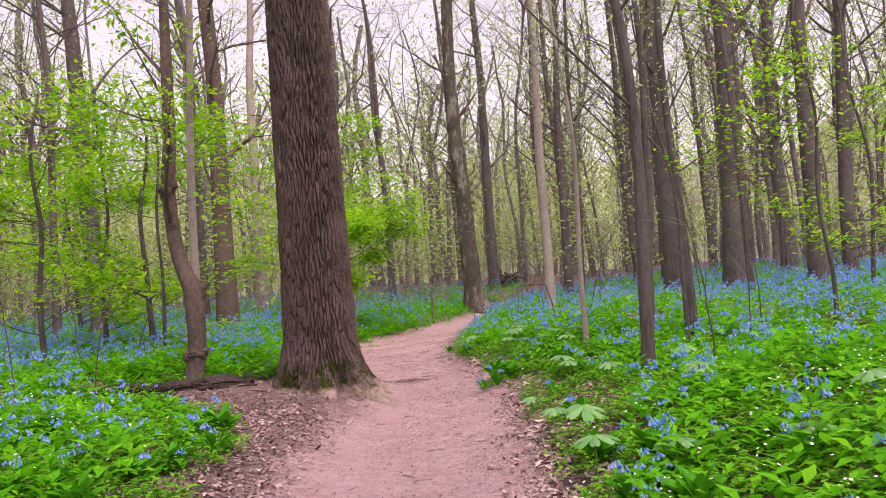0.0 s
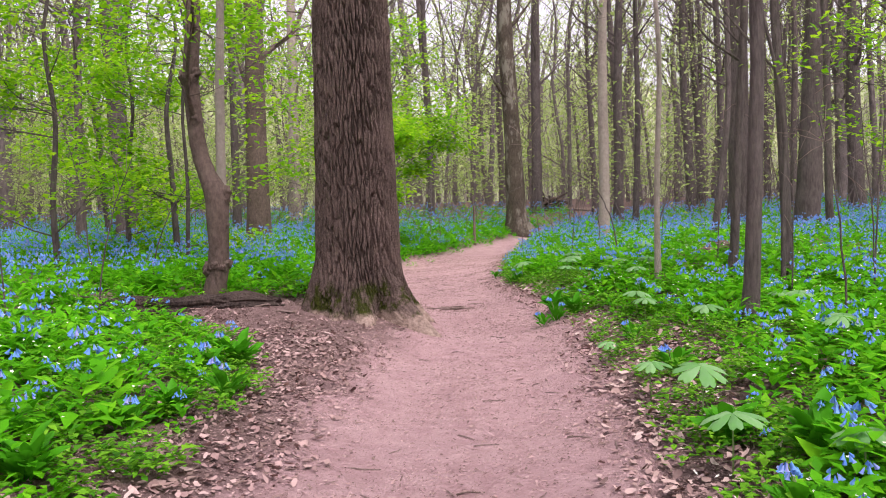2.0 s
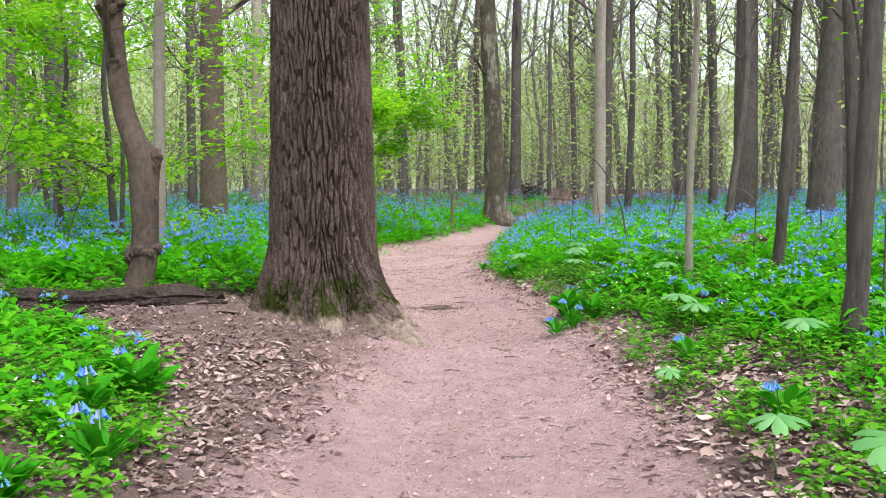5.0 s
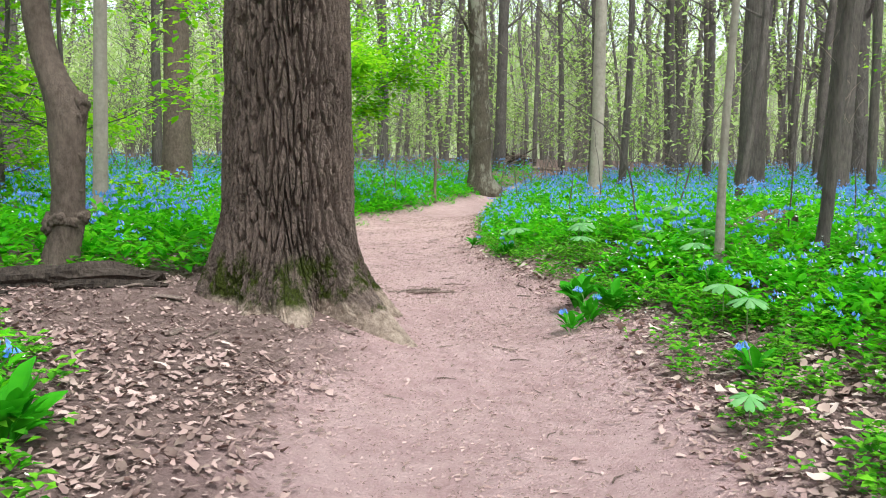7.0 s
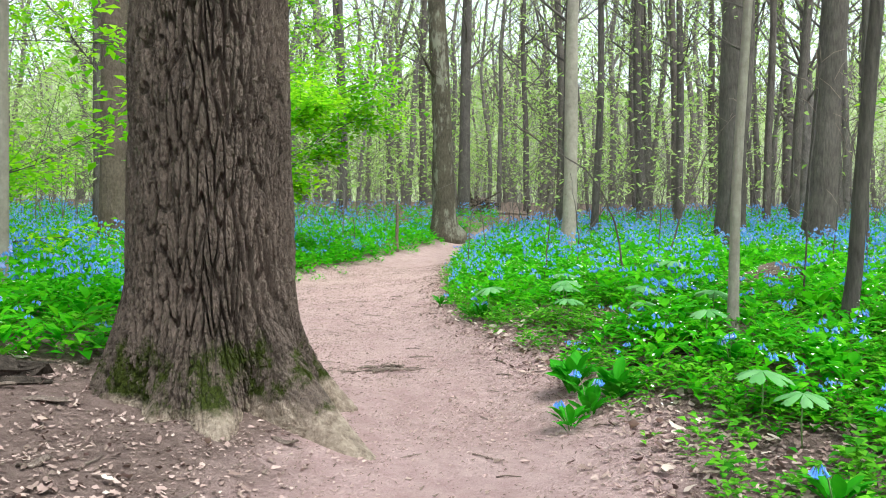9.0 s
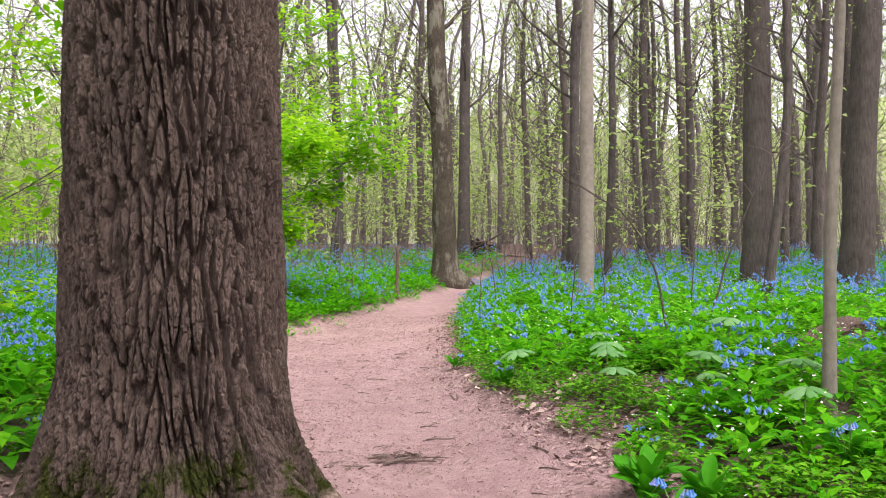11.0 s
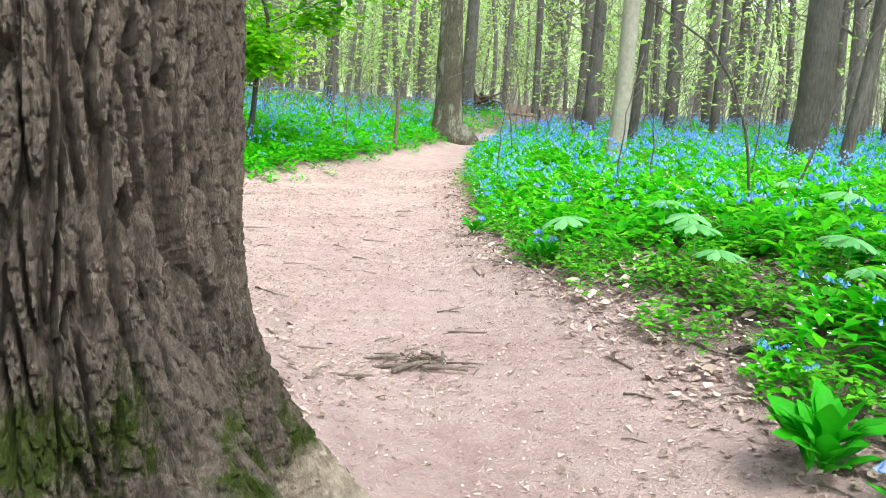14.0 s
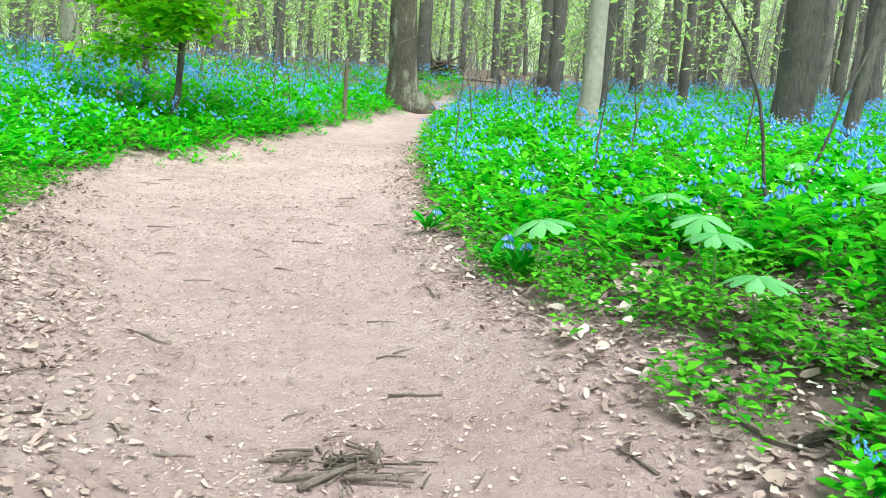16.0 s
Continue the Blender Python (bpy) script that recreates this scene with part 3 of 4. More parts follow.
tree(9.86, 43.0, 0.13, (0.0, 0), 17, BARK_DARK, THIN, 35)
tree(-3.0, 48.0, 0.19, (-0.01, 0), 18, BARK_GREY, STOUT, 36)
tree(14.5, 48.0, 0.18, (-0.02, 0), 18, BARK_GREY, STOUT, 37)
tree(5.5, 12.6, 0.035, (0.03, 0), 5, BARK_GREY, "thin understory sapling with fresh green leaves", 38, 12, 0.3, 6, leaf_mat=LEAF_TREE, spread=1.4, leaf_size=0.1)
tree(-6.67, 20.0, 0.07, (-0.08, 0), 6.0, BARK_DARK, "young maple with layered bright green leaves", 40, 14, 0.16, 14, leaf_mat=LEAF_TREE, spread=1.7, leaf_size=0.15)
tree(-7.6, 16.5, 0.06, (-0.03, 0), 5.5, BARK_DARK, "young maple with layered bright green leaves", 41, 14, 0.16, 15, leaf_mat=LEAF_TREE, spread=1.7, leaf_size=0.15)
tree(-3.2, 25.3, 0.05, (0.12, 0), 3.5, BARK_DARK, "young maple with layered bright green leaves", 43, 18, 0.4, 30, leaf_mat=LEAF_TREE, spread=1.6, leaf_size=0.16)
tree(-5.7, 17.6, 0.04, (-0.05, 0), 6.0, BARK_DARK, "young maple with layered bright green leaves", 44, 11, 0.2, 15, leaf_mat=LEAF_TREE, spread=1.9, leaf_size=0.14)
tree(-8.4, 21.5, 0.06, (0.02, 0), 6.0, BARK_DARK, "young maple with layered bright green leaves", 45, 15, 0.2, 13, leaf_mat=LEAF_TREE, spread=2.0, leaf_size=0.16)
tree(-12.5, 30.0, 0.08, (0.0, 0), 6.5, BARK_DARK, "young maple with layered bright green leaves", 47, 15, 0.15, 18, leaf_mat=LEAF_TREE, spread=2.8, leaf_size=0.18)
tree(-5.0, 33.0, 0.07, (0.02, 0), 8.0, BARK_DARK, "young maple with layered bright green leaves", 48, 16, 0.25, 15, leaf_mat=LEAF_TREE, spread=2.4, leaf_size=0.17)
tree(9.4, 19.5, 0.05, (0.02, 0), 7.0, BARK_DARK, "thin understory sapling with fresh green leaves", 49, 12, 0.25, 12, leaf_mat=LEAF_TREE, spread=1.8, leaf_size=0.14)

# ---- far woods ----
def far_woods():
    rng = np.random.default_rng(11)
    stems, leaf_pts, brush = [], [], []
    n = 0
    while n < 520:
        a = rng.uniform(0, 2 * math.pi)
        d = rng.uniform(34, 95) ** 1.0
        x, y = d * math.sin(a), 6 + d * math.cos(a)
        if abs(a) > 1.2 and a < 2 * math.pi - 1.2 and rng.random() < 0.72:
            continue
        sides = trail_sides(x, y)
        if max(sides) < 1.2 or (y < 47 and abs(x - 2) < 9 and y > 0):
            continue
        r = rng.choice([0.07, 0.1, 0.14, 0.2, 0.27]) * rng.uniform(0.8, 1.2)
        tall = rng.uniform(13, 20)
        z = h1(x, y) - 0.2
        pts = crooked(x, y, z, (rng.normal(0, 0.05), rng.normal(0, 0.03)), tall, rng, 0.9, 8)
        v, f = tube(pts, [r * (1 - 0.07 * k) for k in range(9)], 6, False)
        stems.append((np.array(v), np.array(f)))
        for _ in range(11):
            i = rng.integers(2, 8)
            p = Vector(pts[i]).lerp(Vector(pts[i + 1]), rng.random())
            b = rng.uniform(0, 6.28)
            d1 = Vector((math.cos(b), math.sin(b), rng.uniform(0.3, 1.4)))
            L = rng.uniform(1.2, 3.6)
            q1, q2 = p + d1 * L * 0.5 + Vector(rng.normal(0, 0.2, 3)), p + d1 * L + Vector(rng.normal(0, 0.4, 3)) + Vector((0, 0, 0.5))
            v, f = tube([p, q1, q2], [r * 0.3, r * 0.2, 0.012], 4, False)
            stems.append((np.array(v), np.array(f)))
            for _ in range(4):
                s0 = p.lerp(q2, rng.uniform(0.35, 1.0))
                d3 = Vector(rng.normal(0, 0.6, 3)) + Vector((0, 0, 0.35))
                v, f = tube([s0, s0 + d3 * 0.6, s0 + d3 * 1.3 + Vector(rng.normal(0, 0.15, 3))], [0.02, 0.013, 0.007], 3, False)
                stems.append((np.array(v), np.array(f)))
            for s in (0.3, 0.6, 0.9, 1.1):
                leaf_pts += [tuple(p.lerp(q2, s) + Vector(rng.normal(0, 0.5, 3))) for _ in range(9 if y > 20 else 3)]
        n += 1
    trunks = bulk_object("far_woods", stems, BARK_FAR)
    tagged(trunks, "distant grey trunks and bare limbs of the spring woods", "trees", kind="stuff")
    P = np.array(leaf_pts)
    k = len(P)
    crowns = bulk_object("far_foliage", scattered(flat_leaf_templates(9, 0.16), P[:, 0], P[:, 1], P[:, 2], rng.uniform(0, 6.28, k), rng.uniform(0.5, 1.2, k), rng.normal(0, 0.6, (k, 2)), rng), LEAF_CANOPY)
    tagged(crowns, "pale yellow-green leaves of distant spring trees", "foliage", kind="stuff")
    # thin brush and low greenery between the trunks
    for _ in range(1700):
        y = rng.uniform(28, 70)
        x = rng.uniform(-0.62, 0.62) * (y + 4) + 1
        if max(trail_sides(x, y)) < 1.0:
            continue
        z = h1(x, y)
        L = rng.uniform(1.0, 4.5)
        d1 = rng.normal(0, 0.14, 2)
        d1 = d1 * 1.8
        w1 = rng.normal(0, 0.08 * L, 2)
        v, f = tube([(x, y, z), (x + d1[0] * L * 0.3 + w1[0], y, z + L * 0.33), (x + d1[0] * L * 0.7 - w1[1], y + d1[1] * L * 0.4, z + L * 0.68), (x + d1[0] * L * 1.3, y + d1[1] * L, z + L)], [0.014, 0.011, 0.008, 0.004], 3, False)
        brush.append((np.array(v), np.array(f)))
        for _ in range(4):
            s = rng.uniform(0.25, 0.9)
            d2 = rng.normal(0, 0.55, 2)
            v, f = tube([(x + d1[0] * L * s, y + d1[1] * L * s, z + L * s), (x + d1[0] * L * s + d2[0] * L * 0.6, y + d2[1] * L * 0.6, z + L * (s + 0.25))], [0.008, 0.004], 3, False)
            brush.append((np.array(v), np.array(f)))
    tagged(bulk_object("brush", brush, BARK_FAR), "tangled grey-brown brush stems at the edge of view", "brush", kind="stuff")
    k = 170000
    y = 27 + 58 * rng.random(k) ** 0.7
    x = rng.uniform(-0.62, 0.6, k) * (y + 4) + 1
    ok = (np.maximum(*trail_sides(x, y)) > 1.5) & (wave(x, y, 7.0, 8) + rng.normal(0, 0.35, k) - 0.008 * (x + 5) - 0.035 * np.maximum(x - 4, 0) > -0.1)
    x, y = x[ok], y[ok]
    k = len(x)
    z = height(x, y) + rng.gamma(2.2, 1.7, k) + 0.3
    size = rng.uniform(0.6, 1.3, k) * (0.7 + 0.012 * y)
    low = bulk_object("understory_leaves", scattered(flat_leaf_templates(10, 0.15), x, y, z, rng.uniform(0, 6.28, k), size, rng.normal(0, 0.4, (k, 2)), rng), LEAF_CANOPY)
    tagged(low, "bright young leaves of the distant shrub layer", "foliage", kind="stuff")


far_woods()


def distant_woods():
    """The wall of woods that closes the view beyond a hundred metres; a backdrop that glows faintly."""
    m, nt, b = nodes_of("distant_woods_glowing_haze", 1.0, 0.0)
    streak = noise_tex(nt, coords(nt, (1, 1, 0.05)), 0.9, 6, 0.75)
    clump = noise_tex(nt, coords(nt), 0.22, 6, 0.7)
    # trunk streaks and leaf clumps, in pale colours that stand in for haze
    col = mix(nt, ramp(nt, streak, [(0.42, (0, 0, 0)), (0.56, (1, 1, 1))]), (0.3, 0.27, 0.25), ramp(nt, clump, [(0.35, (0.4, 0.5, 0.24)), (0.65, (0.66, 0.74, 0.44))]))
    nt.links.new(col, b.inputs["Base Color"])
    # weak emission in the same colours brightens the wall; no lamp stands there
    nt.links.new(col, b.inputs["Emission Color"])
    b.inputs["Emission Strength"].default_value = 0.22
    rng = np.random.default_rng(17)
    n = 720
    V, F = [], []
    for i in range(n):
        a = 2 * math.pi * i / n
        d = 104 + 5 * math.sin(i * 0.31) + rng.uniform(-2, 2)
        x, y = d * math.sin(a), 8 + d * math.cos(a)
        top = 14 + 2 * math.sin(i * 0.13) + 1 * math.sin(i * 0.51) + rng.uniform(-0.5, 0.5)
        z = h1(x, y)
        for s in (0, 0.3, 0.6, 0.85, 1.0):
            V.append((x + rng.uniform(-0.5, 0.5), y + rng.uniform(-1, 1), z - 0.5 + (top + 0.5) * s))
    for i in range(n):
        j = (i + 1) % n
        for s in range(4):
            F.append((i * 5 + s, j * 5 + s, j * 5 + s + 1, i * 5 + s + 1))
    k = 36000
    a = rng.normal(0.05, 0.55, k)
    d = rng.uniform(88, 101, k)
    x, y = d * np.sin(a), 8 + d * np.cos(a)
    z = 2.5 + np.where(rng.random(k) < 0.8, rng.uniform(3, 18, k), rng.uniform(10, 26, k)) + 2.5 * wave(x, y, 9.0, 31)
    tagged(bulk_object("treetop_leaves", scattered(flat_leaf_templates(13, 0.33), x, y, z, rng.uniform(0, 6.28, k), rng.uniform(0.5, 1.3, k), rng.normal(0, 0.7, (k, 2)), rng), LEAF_CANOPY), "pale green tops of the farthest spring trees", "foliage", kind="stuff")
    tagged(mesh_object("backdrop", V, F, m), "backdrop wall of distant spring woods with painted haze and faint glow", "backdrop", kind="structure")


distant_woods()


# ---- bluebell meadow ----
def bluebell_templates(seed, count, leaves, rows, tall, bells):
    """Pairs of (leafage, flowers) pieces."""
    rng = np.random.default_rng(seed)
    out = []
    for _ in range(count):
        green, blue = [], []
        for i in range(leaves):
            s = (i + 0.5) / leaves
            a = i * 2.4 + rng.uniform(-0.4, 0.4)
            h = tall * (0.12 + 0.72 * s) * rng.uniform(0.85, 1.1)
            L = (0.16 - 0.065 * s) * rng.uniform(0.8, 1.25)
            p = leaf_piece(L, L * 0.52, rng.uniform(0.1, 0.5), 0.25, rows)
            out_r = 0.02 + 0.07 * (1 - s) * rng.uniform(0.3, 1.3)
            green.append(placed(p, Matrix.Translation((math.cos(a) * out_r, math.sin(a) * out_r, h)) @ Matrix.Rotation(a, 4, "Z") @ Matrix.Rotation(-rng.uniform(0.15, 0.95), 4, "Y")))
        for _ in range(bells):
            a, rr = rng.uniform(0, 6.28), rng.uniform(0.0, 0.14)
            cx, cy, cz = rr * math.cos(a), rr * math.sin(a), tall * rng.uniform(0.85, 1.2)
            for _ in range(6 if rows > 1 else 2):
                b = rng.uniform(0, 6.28)
                dx, dy = math.cos(b), math.sin(b)
                w = 0.0105 if rows > 1 else 0.016
                L = 0.026 if rows > 1 else 0.032
                o = Vector((cx + dx * 0.016, cy + dy * 0.016, cz + rng.uniform(-0.015, 0.015)))
                e = o + Vector((dx * 0.016, dy * 0.016, -L))
                s1, s2 = Vector((-dy, dx, 0)) * w, Vector((dx, dy, 0.4)) * w
                v = np.array([tuple(o), tuple(e + s1), tuple(e + s2), tuple(e - s1), tuple(e - s2)])
                blue.append((v, np.array([(0, 1, 2, -1), (0, 2, 3, -1), (0, 3, 4, -1), (0, 4, 1, -1)])))
        out.append((merged(green), merged(blue) if blue else None))
    return out


def density_ok(x, y, rng):
    l = np.interp(y, WOODS_L_Y, WOODS_L_X) - x
    r = x - np.interp(y, WOODS_R_Y, WOODS_R_X)
    inside = np.maximum(l, r) + 0.14 * wave(x, y, 0.8, 9)
    oak = (np.hypot(x + 1.86, y - 12.75) > 1.15) & ~((x > 2.7) & (x < 4.3) & (y > 16.35) & (y < 17.0))
    return inside, oak


def meadow():
    rng = np.random.default_rng(21)
    near = bluebell_templates(1, 9, 14, 2, 0.4, 3)
    bare = bluebell_templates(2, 7, 10, 1, 0.29, 0)
    mid = bluebell_templates(3, 6, 11, 1, 0.39, 4)
    far = bluebell_templates(4, 5, 7, 1, 0.42, 4)

    farbare = bluebell_templates(5, 5, 9, 1, 0.3, 0)

    def zone(kits, per_m2, x0, x1, y0, y1, grow, keep):
        n = int(per_m2 * (x1 - x0) * (y1 - y0))
        x, y = rng.uniform(x0, x1, n), rng.uniform(y0, y1, n)
        inside, oak = density_ok(x, y, rng)
        ok = oak & ((x < np.interp(y, LEFT_Y, LEFT_X)) == (side == "left")) & (rng.random(n) < smooth(inside / 0.35 + 0.1)) & keep(x, y, n)
        x, y, inside = x[ok], y[ok], inside[ok]
        n = len(x)
        z = height(x, y) - 0.02
        yaw, size = rng.uniform(0, 6.28, n), grow * rng.uniform(0.65, 1.25, n) * (0.55 + 0.45 * smooth(inside / 0.6)) * (1 + 0.2 * wave(x, y, 1.0, 17))
        tilt, which = rng.normal(0, 0.1, (n, 2)), rng.integers(0, len(kits), n)
        g = scattered([k[0] for k in kits], x, y, z, yaw, size, tilt, which=which)
        b = []
        for i, k in enumerate(kits):
            if k[1] is not None:
                s = which == i
                b += scattered([k[1]], x[s], y[s], z[s], yaw[s], size[s], tilt[s], which=np.zeros(s.sum(), int))
        return g, b

    def blooming(x, y, n):
        return rng.random(n) < 0.62 + 0.35 * wave(x, y, 2.3, 12)

    for side in ("left", "right"):
        green, blue = [], []
        xs = (-6.0, -2.0) if side == "left" else (-0.2, 5.0)
        for kits, dens, keep in ((near, 7.5, blooming), (bare, 24, lambda x, y, n: np.ones(n, bool))):
            g, b = zone(kits, dens, xs[0], xs[1], 2.2, 20, 1.0, keep)
            green += g
            blue += b
        xs = (-16, 3) if side == "left" else (-0.2, 15)
        for kits, dens, y0, y1, keep in ((mid, 13, 20, 31, blooming), (bare, 17, 20, 30, blooming), (far, 7, 31, 46, blooming), (farbare, 10, 30, 46, blooming)):
            g, b = zone(kits, dens, xs[0] * (1 if y1 < 40 else 1.3), xs[1] * (1 if y1 < 40 else 1.3), y0, y1, 1.0, keep)
            green += g
            blue += b
        for y0, y1, a0, a1 in ((20, 27, -4.5, 2.5), (27, 33, -3.5, 4), (33, 40, -1.5, 6)):
            g, b = zone(bare, 17, a0, a1, y0, y1, 1.1, lambda x, y, n: np.maximum(*trail_sides(x, y)) < 2.2)
            green += g
        xs = (-16, -6.0) if side == "left" else (5.0, 15)
        g, b = zone(mid, 15, xs[0], xs[1], -6, 20, 1.0, blooming)
        g2, b2 = zone(mid, 9, *((-8.5, -2.2) if side == "left" else (0.8, 6.5)), -8, 2.2, 1.0, blooming)
        g3, b3 = zone(farbare, 8, xs[0], xs[1], -6, 20, 1.0, lambda x, y, n: np.ones(n, bool))
        g4, b4 = zone(farbare, 9, *((-8.5, -2.2) if side == "left" else (0.8, 6.5)), -8, 2.2, 1.0, lambda x, y, n: np.ones(n, bool))
        g, b = g + g2 + g3 + g4, b + b2
        green += g
        blue += b
        tagged(bulk_object("bluebell_leaves", green, LEAF_BLUEBELL), "lush green leaves of a bluebell meadow beside the trail", "plants", kind="stuff")
        tagged(bulk_object("bluebell_flowers", blue, BELL, False), "nodding blue bell flowers over the green leaves", "flowers", kind="stuff")


meadow()


# ---- leaf litter ----
def litter_templates(seed):
    rng = np.random.default_rng(seed)
    out = []
    for _ in range(14):
        L = rng.uniform(0.04, 0.08)
        W = L * rng.uniform(0.5, 0.9)
        curl = rng.uniform(-0.5, 0.9)
        v, n = [], 4
        for i in range(n):
            s = i / (n - 1)
            wl, wr = (W / 2 * (0.2 + 0.8 * math.sin(math.pi * (0.12 + 0.76 * s))) * rng.uniform(0.45, 1.25) for _ in range(2))
            z = 0.01 + curl * L * 0.5 * (s - 0.5) ** 2 * 2 + rng.uniform(0, 0.008)
            x = L * (s - 0.5)
            v += [(x + rng.uniform(-0.008, 0.008), -wl, z + abs(curl) * 0.5 * wl * rng.uniform(0.0, 1.8)), (x, 0, z), (x + rng.uniform(-0.008, 0.008), wr, z + abs(curl) * 0.5 * wr * rng.uniform(0.0, 1.8))]
        f = []
        for i in range(n - 1):
            a = 3 * i
            f += [(a, a + 3, a + 4, a + 1), (a + 1, a + 4, a + 5, a + 2)]
        out.append((np.array(v), np.array(f)))
    return out


def litter():
    rng = np.random.default_rng(31)
    T = litter_templates(1)
    n = 130000
    x, y = rng.uniform(-5.0, 3.6, n), 25 * rng.random(n) ** 0.9 + 1.5
    dl, dr = trail_sides(x, y)
    off = np.maximum(dl, dr) + 0.12 * wave(x, y, 0.7, 14)
    inside, _ = density_ok(x, y, rng)
    chance = smooth((off + 0.35) / 0.6) * np.where(inside > 0.4, 0.12, 1.0)
    ok = (rng.random(n) < 0.9 * chance) & (np.hypot(x + 1.86, y - 12.75) > 0.75)
    x, y = x[ok], y[ok]
    n = len(x)
    P = scattered(T, x, y, height(x, y) + rng.uniform(0, 0.012, n), rng.uniform(0, 6.28, n), rng.uniform(0.28, 0.9, n) * np.where(y < 11, 1.1, 0.85) * (0.75 + 0.25 * smooth((np.hypot(x + 1.89, y - 12.4) - 1.1) / 1.0)), rng.normal(0, 0.32, (n, 2)), rng)
    tagged(bulk_object("leaf_litter", P, LITTER), "curled dry tan oak leaves littering the trail sides", "leaf litter", kind="stuff")
    # larger bleached leaves between the herbs and by the oak
    n = 9000
    x, y = rng.uniform(-3.6, 2.6, n), rng.uniform(4, 21, n)
    dl, dr = trail_sides(x, y)
    inside, _ = density_ok(x, y, rng)
    ok = (np.maximum(dl, dr) > 0.08) & (inside < 0.5) & (rng.random(n) < np.where(dr > 0, 0.8, 0.04)) & (np.hypot(x + 1.89, y - 12.75) > 1.15)
    x, y = x[ok], y[ok]
    n = len(x)
    P = scattered(T, x, y, height(x, y) + rng.uniform(0.004, 0.02, n), rng.uniform(0, 6.28, n), rng.uniform(0.7, 1.45, n), rng.normal(0, 0.25, (n, 2)), rng)
    tagged(bulk_object("bleached_leaves", P, LITTER_PALE), "pale curled dry leaves between the small herbs", "leaf litter", kind="stuff")
    chips = []
    for _ in range(8):
        L, W = rng.uniform(0.004, 0.018), rng.uniform(0.002, 0.006)
        chips.append((np.array([(-L, -W, 0.004), (L, -W * 0.6, 0.004 + rng.uniform(0, 0.008)), (L * 0.8, W, 0.007), (-L * 0.7, W, 0.004 + rng.uniform(0, 0.008))]), np.array([(0, 1, 2, 3)])))
    n = 240000
    x, y = rng.uniform(-4.6, 1.8, n), 2 + 25 * rng.random(n)
    dl, dr = trail_sides(x, y)
    ok = (np.maximum(dl, dr) < 0.5) & (rng.random(n) < 0.55 + 0.4 * wave(x, y, 1.5, 15))
    x, y = x[ok], y[ok]
    n = len(x)
    P = scattered(chips, x, y, height(x, y) - 0.001, rng.normal(0, 0.9, n), 0.35 + rng.gamma(1.5, 0.24, n), rng.normal(0, 0.18, (n, 2)), rng)
    tagged(bulk_object("leaf_crumbs", P, CRUMB, False), "crumbled leaf and bark bits trodden into the trail", "leaf litter", kind="stuff")


litter()


# ---- low herbs and white flowers ----
def low_herbs():
    rng = np.random.default_rng(41)
    kits = []
    for _ in range(6):
        ps = []
        for i in range(7):
            a = i * 2.4 + rng.uniform(-0.5, 0.5)
            L = rng.uniform(0.03, 0.06)
            p = (np.array([(0, 0, 0), (L * 0.55, -L * 0.32, 0.1 * L), (L, 0, -0.12 * L), (L * 0.55, L * 0.32, 0.1 * L)]), np.array([(0, 1, 2, 3)]))
            ps.append(placed(p, Matrix.Translation((math.cos(a) * 0.02, math.sin(a) * 0.02, rng.uniform(0.03, 0.11))) @ Matrix.Rotation(a, 4, "Z") @ Matrix.Rotation(-rng.uniform(0.0, 0.5), 4, "Y")))
        kits.append(merged(ps))
    n = 46000
    x, y = rng.uniform(-5.0, 5.0, n), rng.uniform(2.0, 26, n)
    dl, dr = trail_sides(x, y)
    inside, oak = density_ok(x, y, rng)
    patch = wave(x, y, 0.75, 22) + 0.6 * wave(x, y, 0.3, 23)
    chance = np.where(dr > 0, smooth((dr - 0.02) / 0.5) * (patch > np.where((y > 8.5) & (y < 12.3) & (inside < 0.1), 0.1, -0.2)), smooth((inside + 0.25) / 0.3) * (patch > -0.1))
    chance = np.where((dr > 0.0) & (y > 14.2) & (y < 16.6) & (inside < 0), np.maximum(chance, 0.8 * smooth((dr - 0.1) / 0.5) * (patch > -0.3)), chance)
    ok = oak & (rng.random(n) < chance) & (np.maximum(dl, dr) > 0.05)
    x, y = x[ok], y[ok]
    n = len(x)
    tagged(bulk_object("low_herbs", scattered(kits, x, y, height(x, y), rng.uniform(0, 6.28, n), rng.uniform(0.6, 1.5, n), rng.normal(0, 0.12, (n, 2)), rng), LEAF_LOW), "small bright herbs spreading between dry leaves", "plants", kind="stuff")
    petals = []
    for k in range(5):
        a = k * 1.2566
        petals.append(placed(leaf_piece(0.009, 0.007, 0.0, 0.1, 1), Matrix.Rotation(a, 4, "Z") @ Matrix.Rotation(-0.3, 4, "Y")))
    T = [merged(petals)]
    n = 17000
    x, y = rng.uniform(-6, 6.5, n), rng.uniform(3, 27, n)
    inside, oak = density_ok(x, y, rng)
    ok = (rng.random(n) < np.where(x > 0, 0.75, 0.3) * (wave(x, y, 1.7, 25) > -0.1)) & (inside > -0.2) & oak & (np.maximum(*trail_sides(x, y)) > 0.2)
    x, y, inside = x[ok], y[ok], inside[ok]
    n = len(x)
    z = height(x, y) + np.clip(0.1 + 0.3 * inside, 0.08, 0.3) * rng.uniform(0.8, 1.25, n)
    tagged(bulk_object("white_flowers", scattered(T, x, y, z, rng.uniform(0, 6.28, n), rng.uniform(0.8, 1.7, n), rng.normal(0, 0.3, (n, 2)), rng), WHITE), "tiny white spring flowers among the green herbs", "flowers", kind="stuff")


low_herbs()


